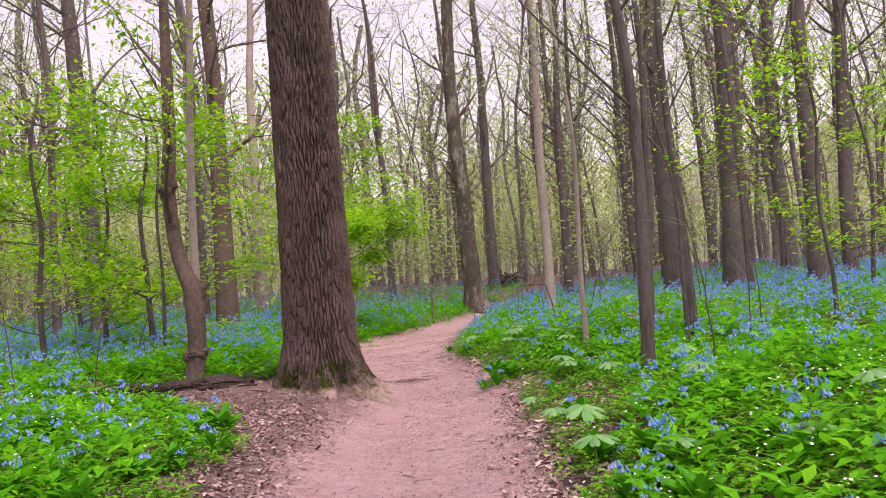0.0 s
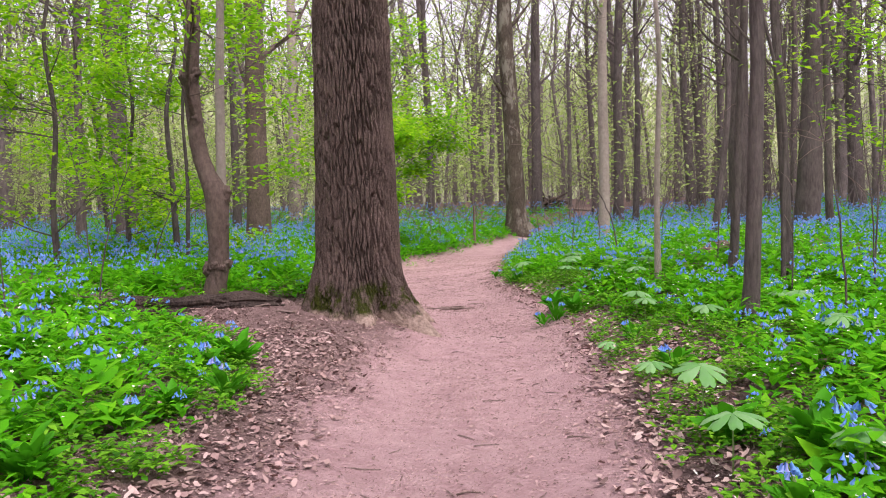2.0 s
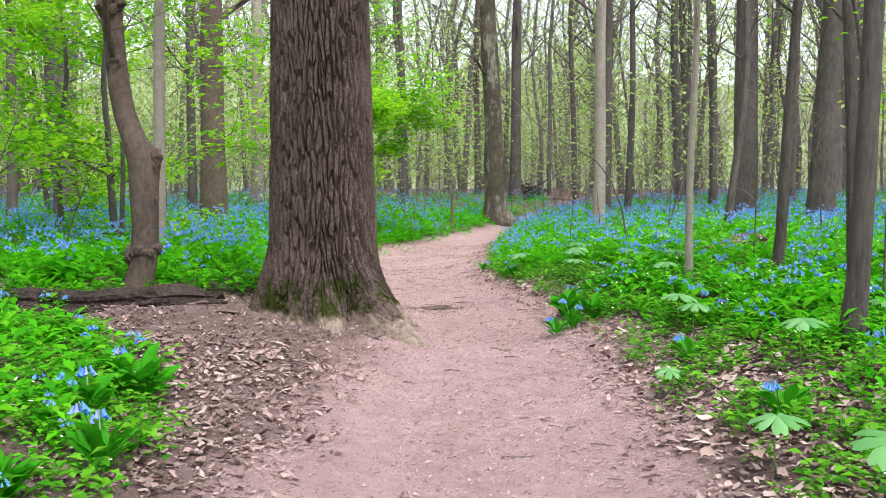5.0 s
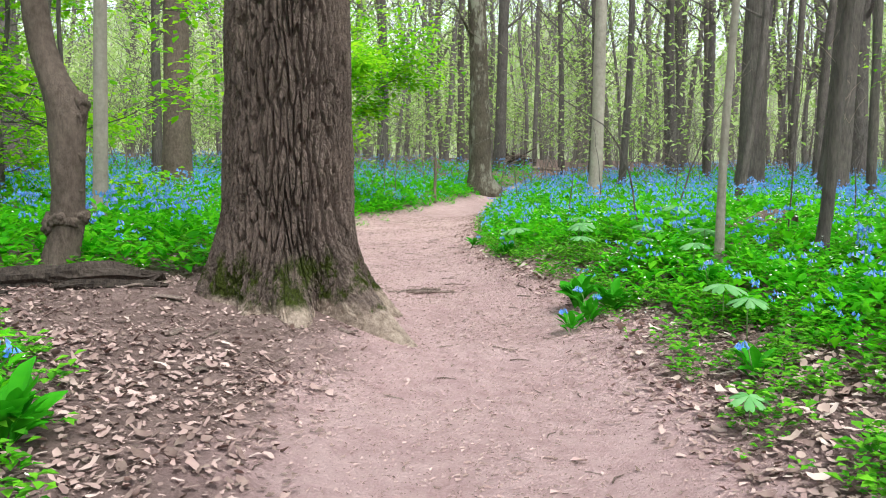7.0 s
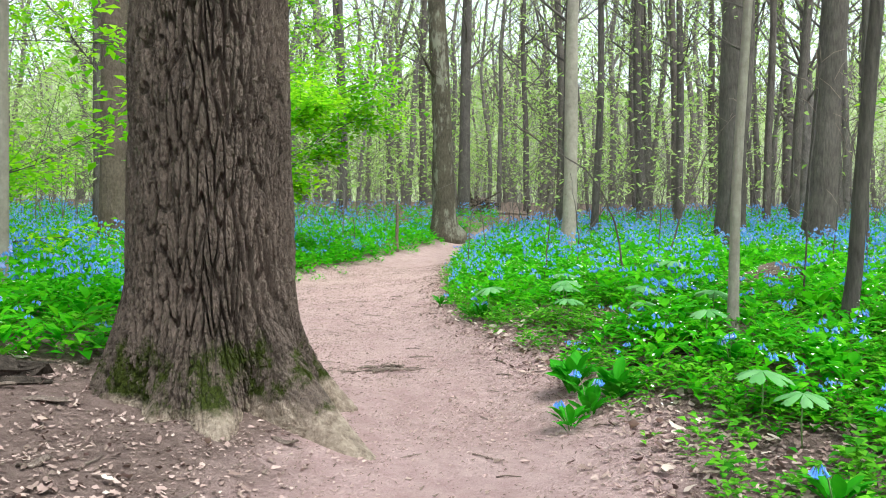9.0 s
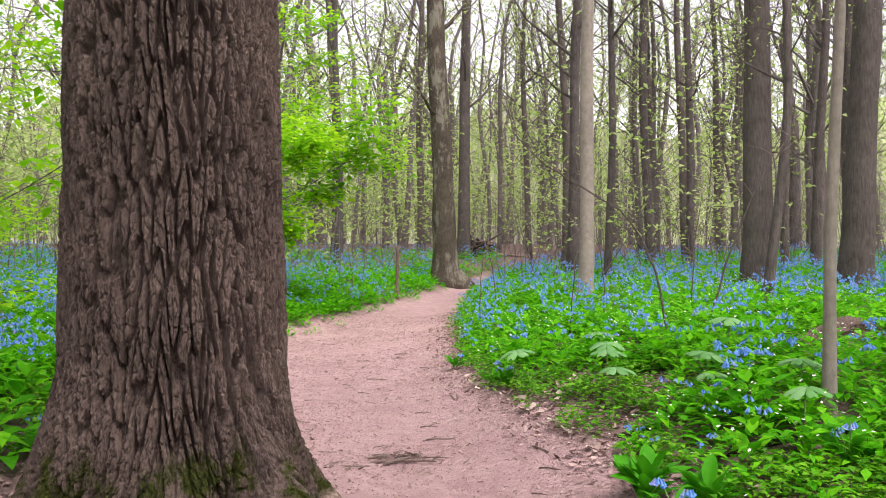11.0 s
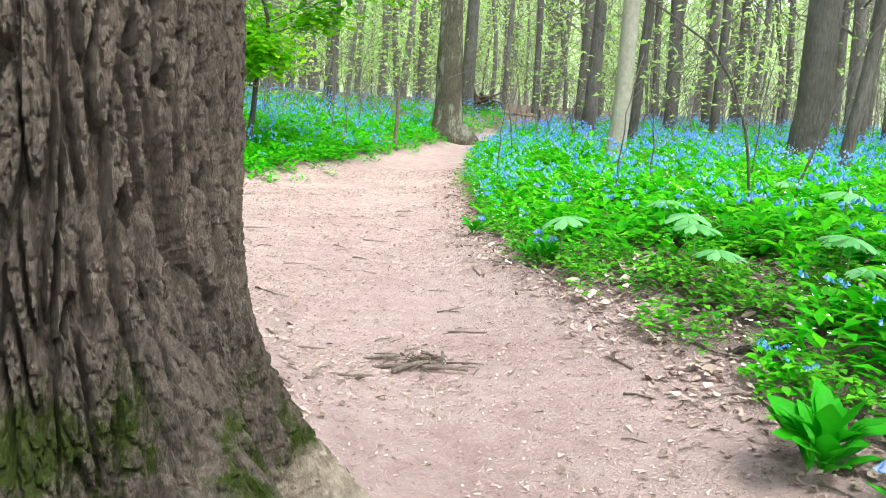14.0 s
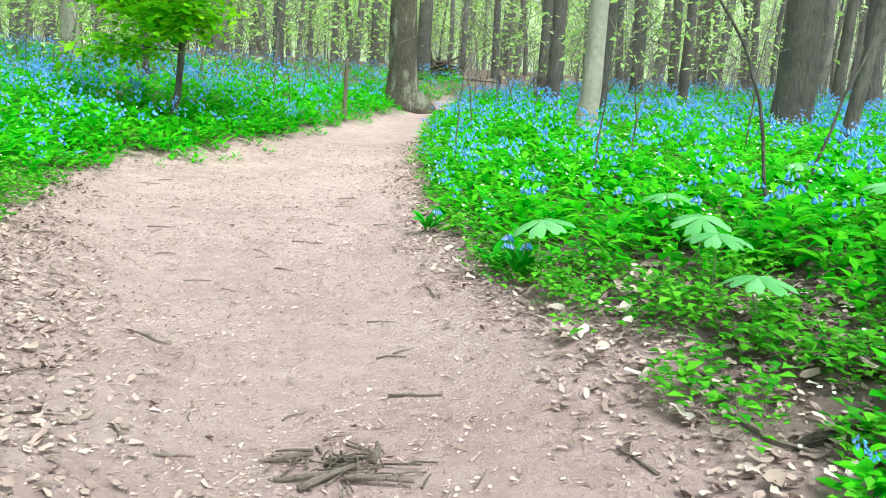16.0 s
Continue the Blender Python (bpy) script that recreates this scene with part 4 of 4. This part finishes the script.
def piece_object(name, piece, material, parent, label=""):
    ob = bulk_object(name, [piece], material)
    ob.parent = parent
    if label:
        tagged(ob, label)
    return ob


def may_leaf(rng, radius):
    lobes = []
    n = 7
    for k in range(n):
        a = k * 2 * math.pi / n + rng.uniform(-0.1, 0.1)
        L = radius * rng.uniform(0.85, 1.1)
        v, f = [(0, 0, 0)], []
        for s, w in ((0.3, 0.13), (0.62, 0.24), (0.88, 0.22)):
            z = -0.32 * L * s * s
            v += [(L * s, -L * w, z - 0.012), (L * s, 0, z + 0.006), (L * s, L * w, z - 0.012)]
        v += [(L * 1.0, -L * 0.12, -0.36 * L), (L * 0.93, 0, -0.29 * L), (L * 1.0, L * 0.12, -0.36 * L)]
        f = [(0, 1, 2, -1), (0, 2, 3, -1)]
        for i in range(3):
            b = 1 + 3 * i
            f += [(b, b + 3, b + 4, b + 1), (b + 1, b + 4, b + 5, b + 2)]
        lobes.append(placed((np.array(v, float), np.array(f)), Matrix.Rotation(a, 4, "Z")))
    return merged(lobes)


def mayapple(seed, radius, tall):
    rng = np.random.default_rng(seed)
    root = new("mayapple")
    tagged(root, "mayapple with a pale green umbrella leaf on one stem", "plant", "mayapples beside the trail")
    v, f = tube([(0, 0, -0.03), (0.01, 0, tall * 0.5), (0, 0, tall)], [0.005, 0.005, 0.004], 6)
    mesh_object("stem", v, f, STEM_GREEN, root)
    leaf = piece_object("leaf", may_leaf(rng, radius), LEAF_MAY, root)
    leaf.location = (0, 0, tall)
    leaf.rotation_euler = (rng.uniform(-0.2, 0.2), rng.uniform(-0.2, 0.2), 0)
    return root


def set_at(ob, x, y, yaw=0.0, scale=1.0, sink=0.0):
    ob.matrix_basis = Matrix.LocRotScale((x, y, h1(x, y) - sink), Euler((0, 0, yaw)), (scale,) * 3)


def mayapples():
    rng = np.random.default_rng(51)
    kits = [mayapple(1, 0.17, 0.33), mayapple(2, 0.15, 0.3), mayapple(3, 0.19, 0.36)]
    spots = [(0.97, 15.34), (1.54, 14.75), (1.185, 16.45), (1.485, 12.05), (0.87, 7.9), (1.03, 7.1), (0.94, 6.1), (1.73, 9.78), (2.1, 14.5), (1.05, 15.95), (2.66, 10.0), (2.29, 8.09), (1.36, 5.53), (2.09, 5.15), (2.85, 5.97), (2.26, 8.0), (1.5, 11.55), (0.8, 9.6), (1.28, 17.2), (2.8, 18.4), (1.65, 15.15), (2.4, 16.6), (1.79, 13.8), (0.37, 16.7), (1.8, 15.5), (2.7, 10.7)]
    for i, (x, y) in enumerate(spots):
        src = kits[i % 3]
        ob = src if i < 3 else copy_thing(src, Matrix())
        set_at(ob, x, y, rng.uniform(0, 6.28), rng.uniform(0.85, 1.1) if (x, y) != (0.8, 9.6) else 0.55)


mayapples()


def bluebell_plant(seed, leaves, size, stems):
    """A clump whose every leaf, stem and flower cluster is a part."""
    rng = np.random.default_rng(seed)
    root = new("bluebell_plant")
    tagged(root, "leafy bluebell clump with broad bright leaves beside the trail", "plant", "bluebell clumps at the trail edge")
    for i in range(leaves):
        s = i / leaves
        a = i * 2.4 + rng.uniform(-0.3, 0.3)
        L = size * (1.05 - 0.3 * s) * rng.uniform(0.75, 1.2)
        v, f = [], []
        rows = 6
        for k in range(rows + 1):
            t = k / rows
            w = L * 0.165 * (0.1 + math.sin(math.pi * min(t ** 1.3 * 0.9 + 0.04, 1.0))) * (0.4 if k == rows else 1)
            lift = L * t
            drop = -0.25 * L * t * t * rng.uniform(0.8, 1.2)
            for c in (-1, -0.5, 0, 0.5, 1):
                v.append((lift * 0.92, c * w, drop + 0.3 * abs(c) * w + 0.08 * w * math.sin(9 * t + 3 * c)))
        for k in range(rows):
            for c in range(4):
                b = 5 * k + c
                f.append((b, b + 5, b + 6, b + 1))
        m = Matrix.Translation((0.03 * math.cos(a), 0.03 * math.sin(a), size * 0.6 * rng.random())) @ Matrix.Rotation(a, 4, "Z") @ Matrix.Rotation(-rng.uniform(0.5, 1.4), 4, "Y") @ Matrix.Rotation(rng.uniform(-0.5, 0.5), 4, "X")
        piece_object("leaf", placed((np.array(v, float), np.array(f)), m), LEAF_CLUMP, root)
    for _ in range(stems):
        a = rng.uniform(0, 6.28)
        tip = Vector((math.cos(a) * size * 0.45, math.sin(a) * size * 0.45, size * rng.uniform(1.15, 1.6)))
        v, f = tube([(0, 0, 0), tip * 0.5 + Vector((0, 0, 0.06)), tip], [0.005, 0.004, 0.003], 5)
        stem = mesh_object("stem", v, f, STEM_GREEN, root)
        bells = []
        for k in range(9):
            b = k * 2.4
            o = tip + Vector((math.cos(b) * 0.022, math.sin(b) * 0.022, rng.uniform(-0.02, 0.01)))
            ring = []
            for rr, dz in ((0.003, 0), (0.006, -0.016), (0.007, -0.026), (0.014, -0.034)):
                for q in range(6):
                    ring.append((rr * math.cos(q * 1.047), rr * math.sin(q * 1.047), dz))
            f = [(6 * i + q, 6 * i + (q + 1) % 6, 6 * i + 6 + (q + 1) % 6, 6 * i + 6 + q) for i in range(3) for q in range(6)]
            bells.append(placed((np.array(ring), np.array(f)), Matrix.Translation(o) @ Matrix.Rotation(b, 4, "Z") @ Matrix.Rotation(-rng.uniform(0.1, 0.7), 4, "Y")))
        piece_object("flower_head", merged(bells), BELL, root, "nodding blue bell flowers")
    return root


def bluebell_plants():
    rng = np.random.default_rng(61)
    kits = [bluebell_plant(1, 38, 0.21, 0), bluebell_plant(2, 20, 0.2, 2), bluebell_plant(3, 18, 0.17, 1)]
    spots = [(0.62, 13.35, 0, 1.15), (0.6, 12.75, 1, 1.0), (0.85, 13.0, 0, 1.0), (-2.38, 8.85, 0, 1.1), (-2.5, 8.4, 2, 1.2), (-2.12, 7.6, 1, 1.1), (-2.3, 7.05, 0, 0.9), (-2.4, 6.6, 2, 1.1), (1.05, 6.6, 0, 1.0), (1.35, 6.0, 0, 1.15), (1.2, 8.7, 2, 1.1), (0.42, 12.5, 2, 0.9), (1.2, 10.6, 2, 1.0), (-2.5, 5.6, 0, 1.0), (-2.35, 4.8, 1, 1.0), (1.3, 4.9, 0, 1.0), (0.2, 17.1, 2, 0.9), (0.3, 16.85, 1, 0.9), (1.75, 13.2, 1, 0.9), (-0.05, 18.6, 2, 0.9), (1.0, 5.3, 1, 1.0), (-2.7, 9.3, 2, 1.1)]
    first = {}
    for x, y, k, s in spots:
        ob = copy_thing(kits[k], Matrix()) if k in first else kits[k]
        first[k] = True
        set_at(ob, x, y, rng.uniform(0, 6.28), s, 0.01)


bluebell_plants()


# ---- fallen wood ----
def wobbly(a, b, r0, r1, seed, wob=0.04, n=8, sides=9, rough=0.12):
    rng = np.random.default_rng(seed)
    a, b = Vector(a), Vector(b)
    pts = [a.lerp(b, i / n) + Vector(rng.normal(0, wob, 3)) * (0 if i in (0, n) else 1) for i in range(n + 1)]
    v, f = tube(pts, [r0 + (r1 - r0) * i / n for i in range(n + 1)], sides)
    return [tuple(Vector(p) + noise.noise_vector(Vector(p) * 14 + Vector((seed, 0, 0))) * rough * r0) for p in v], f


def fallen_log(name, a, b, r0, r1, seed, material, label):
    """A decayed log sunk in the ground from a to b (x, y), with broken ends and splits along it."""
    rng = np.random.default_rng(200 + seed)
    n, sides = 26, 22
    V, F = [], []
    along = Vector((b[0] - a[0], b[1] - a[1], 0)).normalized()
    across = Vector((-along.y, along.x, 0))
    for i in range(n + 1):
        s = i / n
        x, y = a[0] + (b[0] - a[0]) * s, a[1] + (b[1] - a[1]) * s
        r = (r0 + (r1 - r0) * s) * (0.55 + 0.45 * min(1.0, 6 * s, 6 * (1 - s)))
        c = Vector((x, y, h1(x, y) + r * 0.35)) + across * (0.35 * r0 * math.sin(4.1 * s + seed)) + Vector((0, 0, 0.15 * r0 * math.sin(7 * s + 2 * seed)))
        for k in range(sides):
            t = 2 * math.pi * k / sides
            split = 0.16 * math.sin(5 * t + 2.2 * math.sin(3 * s + seed)) + 0.1 * math.sin(9 * t + 5 * s)
            rr = r * (0.92 + split + rng.uniform(-0.09, 0.09))
            end = rng.uniform(-1.2, 1.2) * r0 * (i in (0, n))
            V.append(tuple(c + (across * math.cos(t) + Vector((0, 0, 0.85 * math.sin(t)))) * rr + along * end))
    for i in range(n):
        for k in range(sides):
            k2 = (k + 1) % sides
            F.append((i * sides + k, i * sides + k2, (i + 1) * sides + k2, (i + 1) * sides + k))
    F += [tuple(range(sides))[::-1], tuple(n * sides + k for k in range(sides))]
    return tagged(mesh_object(name, V, F, material, None, False), label, "log")


fallen_log("rotten_log", (-4.75, 11.75), (-3.0, 12.6), 0.15, 0.1, 1, WOOD_ROT, "dark rotten log lying by the crooked tree")
fallen_log("rotten_log", (-4.5, 11.35), (-3.75, 11.85), 0.06, 0.05, 2, WOOD_ROT, "split dark slab of rotten wood on dry leaves")
fallen_log("rotten_log", (-3.5, 12.0), (-2.8, 12.35), 0.06, 0.04, 3, WOOD_ROT, "short dark rotten branch beside the oak")


def bark_slab(x, y, yaw, length, width, seed):
    """A loose curved flake of pale bark lying on the soil."""
    rng = np.random.default_rng(seed)
    n, m = 8, 5
    V, F = [], []
    for layer in (0.0, -0.008):
        for i in range(n):
            s = i / (n - 1)
            for j in range(m):
                c = j / (m - 1) - 0.5
                w = width * (0.5 + 0.5 * math.sin(math.pi * (0.15 + 0.7 * s))) * (1 + rng.uniform(-0.15, 0.15) * (layer == 0.0))
                V.append((length * (s - 0.5) + rng.uniform(-0.006, 0.006), c * w, 0.028 - 0.5 * width * c * c * 1.6 + 0.01 * math.sin(5 * s + seed) + layer))
    for i in range(n - 1):
        for j in range(m - 1):
            a = i * m + j
            F += [(a, a + m, a + m + 1, a + 1), (n * m + a, n * m + a + 1, n * m + a + m + 1, n * m + a + m)]
    rim = [j for j in range(m)] + [i * m + m - 1 for i in range(1, n)] + [(n - 1) * m + j for j in range(m - 2, -1, -1)] + [i * m for i in range(n - 2, 0, -1)]
    for k, a in enumerate(rim):
        b = rim[(k + 1) % len(rim)]
        F.append((a, b, b + n * m, a + n * m))
    ob = mesh_object("bark_flake", V, F, TWIG)
    ob.matrix_basis = Matrix.LocRotScale((x, y, h1(x, y)), Euler((0, 0, yaw)), (1, 1, 1))
    tagged(ob, "pale loose flake of bark on dark soil", "bark", "bark flakes by the oak")


for k, (x, y, yaw, length, width) in enumerate(((-2.72, 12.1, 0.15, 0.26, 0.07), (-3.55, 11.2, 0.4, 0.2, 0.11), (-1.33, 11.95, -0.5, 0.16, 0.05), (-2.35, 11.0, 0.9, 0.14, 0.06), (-3.0, 12.15, 0.1, 0.2, 0.04), (-2.95, 10.4, -0.3, 0.13, 0.06), (-2.0, 10.3, 1.2, 0.12, 0.05))):
    bark_slab(x, y, yaw, length, width, k)
fallen_log("rotten_log", (2.75, 16.75), (3.12, 16.82), 0.07, 0.08, 4, WOOD_DEAD, "short red-brown rotting log among bluebells")
fallen_log("fallen_log", (3.25, 16.85), (4.2, 17.1), 0.15, 0.17, 5, WOOD_DEAD, "thick brown decayed log among bluebells")
fallen_log("rotten_log", (1.2, 13.85), (2.1, 13.75), 0.05, 0.06, 6, WOOD_ROT, "crumbling dark log sunk in dry leaves")
fallen_log("rotten_log", (0.75, 14.5), (1.1, 14.55), 0.03, 0.02, 7, WOOD_ROT, "thin dark rotten branch under the herbs")
fallen_log("fallen_log", (6.9, 21.9), (8.6, 22.3), 0.16, 0.18, 9, WOOD_DEAD, "thick brown decayed log behind the bluebells")
fallen_log("fallen_log", (3.4, 45.2), (5.4, 45.4), 0.15, 0.13, 8, TWIG, "pale fallen trunk lying beyond the trail bend")


def stick_object(name, pts, r, parent=None, material=None):
    v, f = tube(pts, [r * (1 - 0.4 * i / (len(pts) - 1)) for i in range(len(pts))], 6)
    v = [tuple(Vector(p) + noise.noise_vector(Vector(p) * 30) * r * 0.4) for p in v]
    return mesh_object(name, v, f, material or TWIG, parent)


def twig_pile():
    rng = np.random.default_rng(71)
    x, y = -0.72, 14.68
    root = new("twig_pile")
    root.location = (x, y, h1(x, y))
    tagged(root, "small heap of broken twigs and bark on the trail", "twigs")
    big = (((-0.16, -0.15), (0.02, 0.0), 0.011), ((-0.26, -0.1), (-0.02, -0.05), 0.009), ((-0.02, -0.08), (0.2, -0.12), 0.012), ((0.08, 0.04), (0.1, 0.18), 0.012), ((-0.3, 0.05), (-0.12, 0.1), 0.008))
    for (ax, ay), (bx, by), r in big:
        r *= 1.25
        mid = ((ax + bx) / 2 + 0.01, (ay + by) / 2, r + 0.012)
        stick_object("twig", [(ax, ay, r), mid, (bx, by, r + 0.008)], r, root)
    for i in range(60):
        a, d = rng.uniform(0, 6.28), abs(rng.normal(0, 0.11))
        px, py = d * math.cos(a) * 2.0 - 0.02, d * math.sin(a) * 1.0 + 0.03
        b, L = rng.uniform(0, 6.28), rng.uniform(0.02, 0.07)
        z = 0.006 + 0.025 * math.exp(-(d / 0.1) ** 2) * rng.random()
        stick_object("twig", [(px - L * math.cos(b), py - L * math.sin(b), z), (px, py, z + 0.008), (px + L * math.cos(b), py + L * math.sin(b), z + rng.uniform(0, 0.02))], rng.uniform(0.003, 0.007), root, (WOOD_DEAD, WOOD_DEAD, TWIG)[i % 3])


twig_pile()


def trail_sticks():
    rng = np.random.default_rng(81)
    kits = []
    for i in range(5):
        L = 0.05 + 0.022 * i
        k = stick_object("stick", [(-L, 0, 0), (-L * 0.3, rng.uniform(-0.015, 0.015), 0.004), (L * 0.3, rng.uniform(-0.015, 0.015), 0.003), (L, 0.0, 0.0)], 0.004 + 0.0012 * i, None, WOOD_DEAD if i == 1 else TWIG)
        kits.append(tagged(k, "dry twig lying on the dirt trail", "stick", "sticks on the trail"))
    fixed = [(-1.52, 15.41, 0.05, 2), (-1.73, 14.69, 0.1, 3), (-1.47, 14.72, 2.0, 3), (-0.43, 15.42, 0.1, 4), (-1.11, 14.27, 0.05, 2), (-1.3, 14.6, 0.0, 2), (-0.5, 15.9, 0.2, 1), (-1.9, 15.0, 0.7, 2)]
    for i in range(190):
        if i < len(fixed):
            x, y, a, k = fixed[i]
        else:
            k, a = int(rng.integers(0, 4)), rng.normal(0.1, 0.9)
            y = rng.uniform(4.5, 22)
            x = rng.uniform(float(np.interp(y, LEFT_Y, LEFT_X)) - 0.9, float(np.interp(y, RIGHT_Y, RIGHT_X)) + 0.5)
            if math.hypot(x + 1.86, y - 12.75) < 1.3:
                continue
        ob = kits[i] if i < 5 else copy_thing(kits[k], Matrix())
        s = rng.uniform(0.55, 1.1) if i >= len(fixed) else 1.0
        ob.matrix_basis = Matrix.LocRotScale((x, y, h1(x, y) + 0.006), Euler((0, 0, a)), (s, s, s))


trail_sticks()


def ground_line(pts, lift):
    return [(x, y, h1(x, y) + lift) for x, y in pts]


tagged(stick_object("curved_stick", ground_line([(0.86, 15.45), (0.7, 15.1), (0.64, 14.8), (0.68, 14.58), (0.82, 14.38)], 0.015), 0.012), "curved pale stick lying among leaf litter", "stick")


def far_pile():
    rng = np.random.default_rng(91)
    x, y = 2.95, 45.0
    root = new("brush_pile")
    root.location = (x, y, h1(x, y))
    tagged(root, "dark heap of stacked branches beyond the trail bend", "branches")
    for i in range(26):
        a, L = rng.normal(0.0, 0.5), rng.uniform(0.4, 1.0)
        z, tilt = 0.05 + 0.65 * rng.random() ** 1.6, rng.normal(0, 0.25)
        c = Vector((rng.normal(0, 0.3) * (1 - z * 0.6), rng.normal(0, 0.25), z))
        d = Vector((math.cos(a), math.sin(a), tilt)) * L
        v, f = tube([c - d, c + Vector(rng.normal(0, 0.04, 3)), c + d], [0.06, 0.05, 0.025], 7)
        mesh_object("branch", v, f, WOOD_DEAD if i % 2 else WOOD_ROT, root)
    v, f = tube([(-0.1, 0, 0.5), (-0.25, 0, 0.9), (-0.42, 0, 1.2)], [0.05, 0.04, 0.015], 6)
    mesh_object("branch", v, f, WOOD_ROT, root)


far_pile()


def stub(name, x, y, tall, r, material, label, category):
    z = h1(x, y)
    v, f = wobbly((x, y, z - 0.1), (x + 0.02, y, z + tall), r, r * 0.8, int(100 * abs(x)), 0.008, 8, 10, 0.3)
    tagged(mesh_object(name, v, f, material), label, category)


stub("trail_post", 4.6, 41.0, 0.72, 0.055, WOOD_ROT, "short dark wooden post beside the trail", "post")
stub("dead_stub", -0.56, 30.0, 1.25, 0.045, WOOD_DEAD, "slender broken dead stub in the bluebells", "stump")


def bent_stem(pts, r, label, side_twigs, seed):
    rng = np.random.default_rng(seed)
    root = new("bent_sapling")
    tagged(root, label, "sapling")
    base = Vector(pts[0])
    base.z = h1(base.x, base.y)
    root.location = base
    line = [Vector((0, 0, -0.05))] + [Vector(p) - base for p in pts[1:]]
    smooth_line = []
    for i in range(len(line) - 1):
        for k in range(3):
            smooth_line.append(line[i].lerp(line[i + 1], k / 3) + Vector(rng.normal(0, 0.008, 3)))
    smooth_line.append(line[-1])
    v, f = tube(smooth_line, [r * (1 - 0.75 * i / len(smooth_line)) for i in range(len(smooth_line))], 7)
    mesh_object("stem", v, f, BARK_GREY, root)
    for _ in range(side_twigs):
        p = smooth_line[int(rng.integers(len(smooth_line) // 3, len(smooth_line)))]
        d = Vector((rng.normal(0, 0.6), rng.normal(0, 0.3), rng.uniform(0.1, 0.8))).normalized() * rng.uniform(0.2, 0.5)
        v, f = tube([p, p + d * 0.5 + Vector((0, 0, 0.03)), p + d], [r * 0.35, r * 0.25, 0.002], 4)
        mesh_object("twig", v, f, TWIG, root)


bent_stem([(2.18, 17.60, 0.45), (2.15, 17.60, 0.68), (2.02, 17.60, 1.38), (1.91, 17.60, 1.65), (1.63, 17.60, 2.05), (1.06, 17.60, 2.39), (0.74, 17.60, 2.59), (0.50, 17.60, 2.87), (0.40, 17.60, 3.26)], 0.015, "bare dead sapling arching over the bluebells", 5, 1)
bent_stem([(2.88, 18.40, 0.41), (3.09, 18.40, 1.45), (3.41, 18.40, 2.26), (3.72, 18.40, 2.72), (3.91, 18.40, 3.08), (3.97, 18.40, 3.81)], 0.014, "thin bare sapling leaning among bluebells", 5, 2)
for i, (x, y, dx, dz) in enumerate(((3.1, 11.5, 0.1, 2.2), (2.7, 9.0, -0.15, 2.0), (3.6, 10.6, 0.2, 2.6), (4.4, 12.4, -0.2, 3.0), (1.5, 19.5, 0.1, 1.4), (2.2, 20.5, -0.1, 1.6), (0.6, 22.0, 0.05, 1.2), (3.6, 21.0, 0.15, 1.8), (-4.6, 11.2, 0.3, 1.8), (-5.2, 10.4, -0.2, 2.0), (-4.9, 13.6, 0.4, 1.5), (-6.0, 14.2, -0.3, 2.4), (4.9, 17.0, -0.3, 2.4), (5.6, 19.2, 0.2, 2.6), (1.2, 24.6, -0.2, 1.6), (-3.2, 26.5, 0.1, 1.5), (-1.6, 29.2, -0.1, 1.3), (3.3, 15.3, 0.12, 2.4))):
    z = h1(x, y)
    bent_stem([(x, y, z), (x + dx * 0.2, y, z + dz * 0.35), (x + dx * 0.7, y + 0.05, z + dz * 0.7), (x + dx * 1.4, y + 0.1, z + dz)], 0.011, "thin bare woodland sapling with fine twigs", 6, 10 + i)
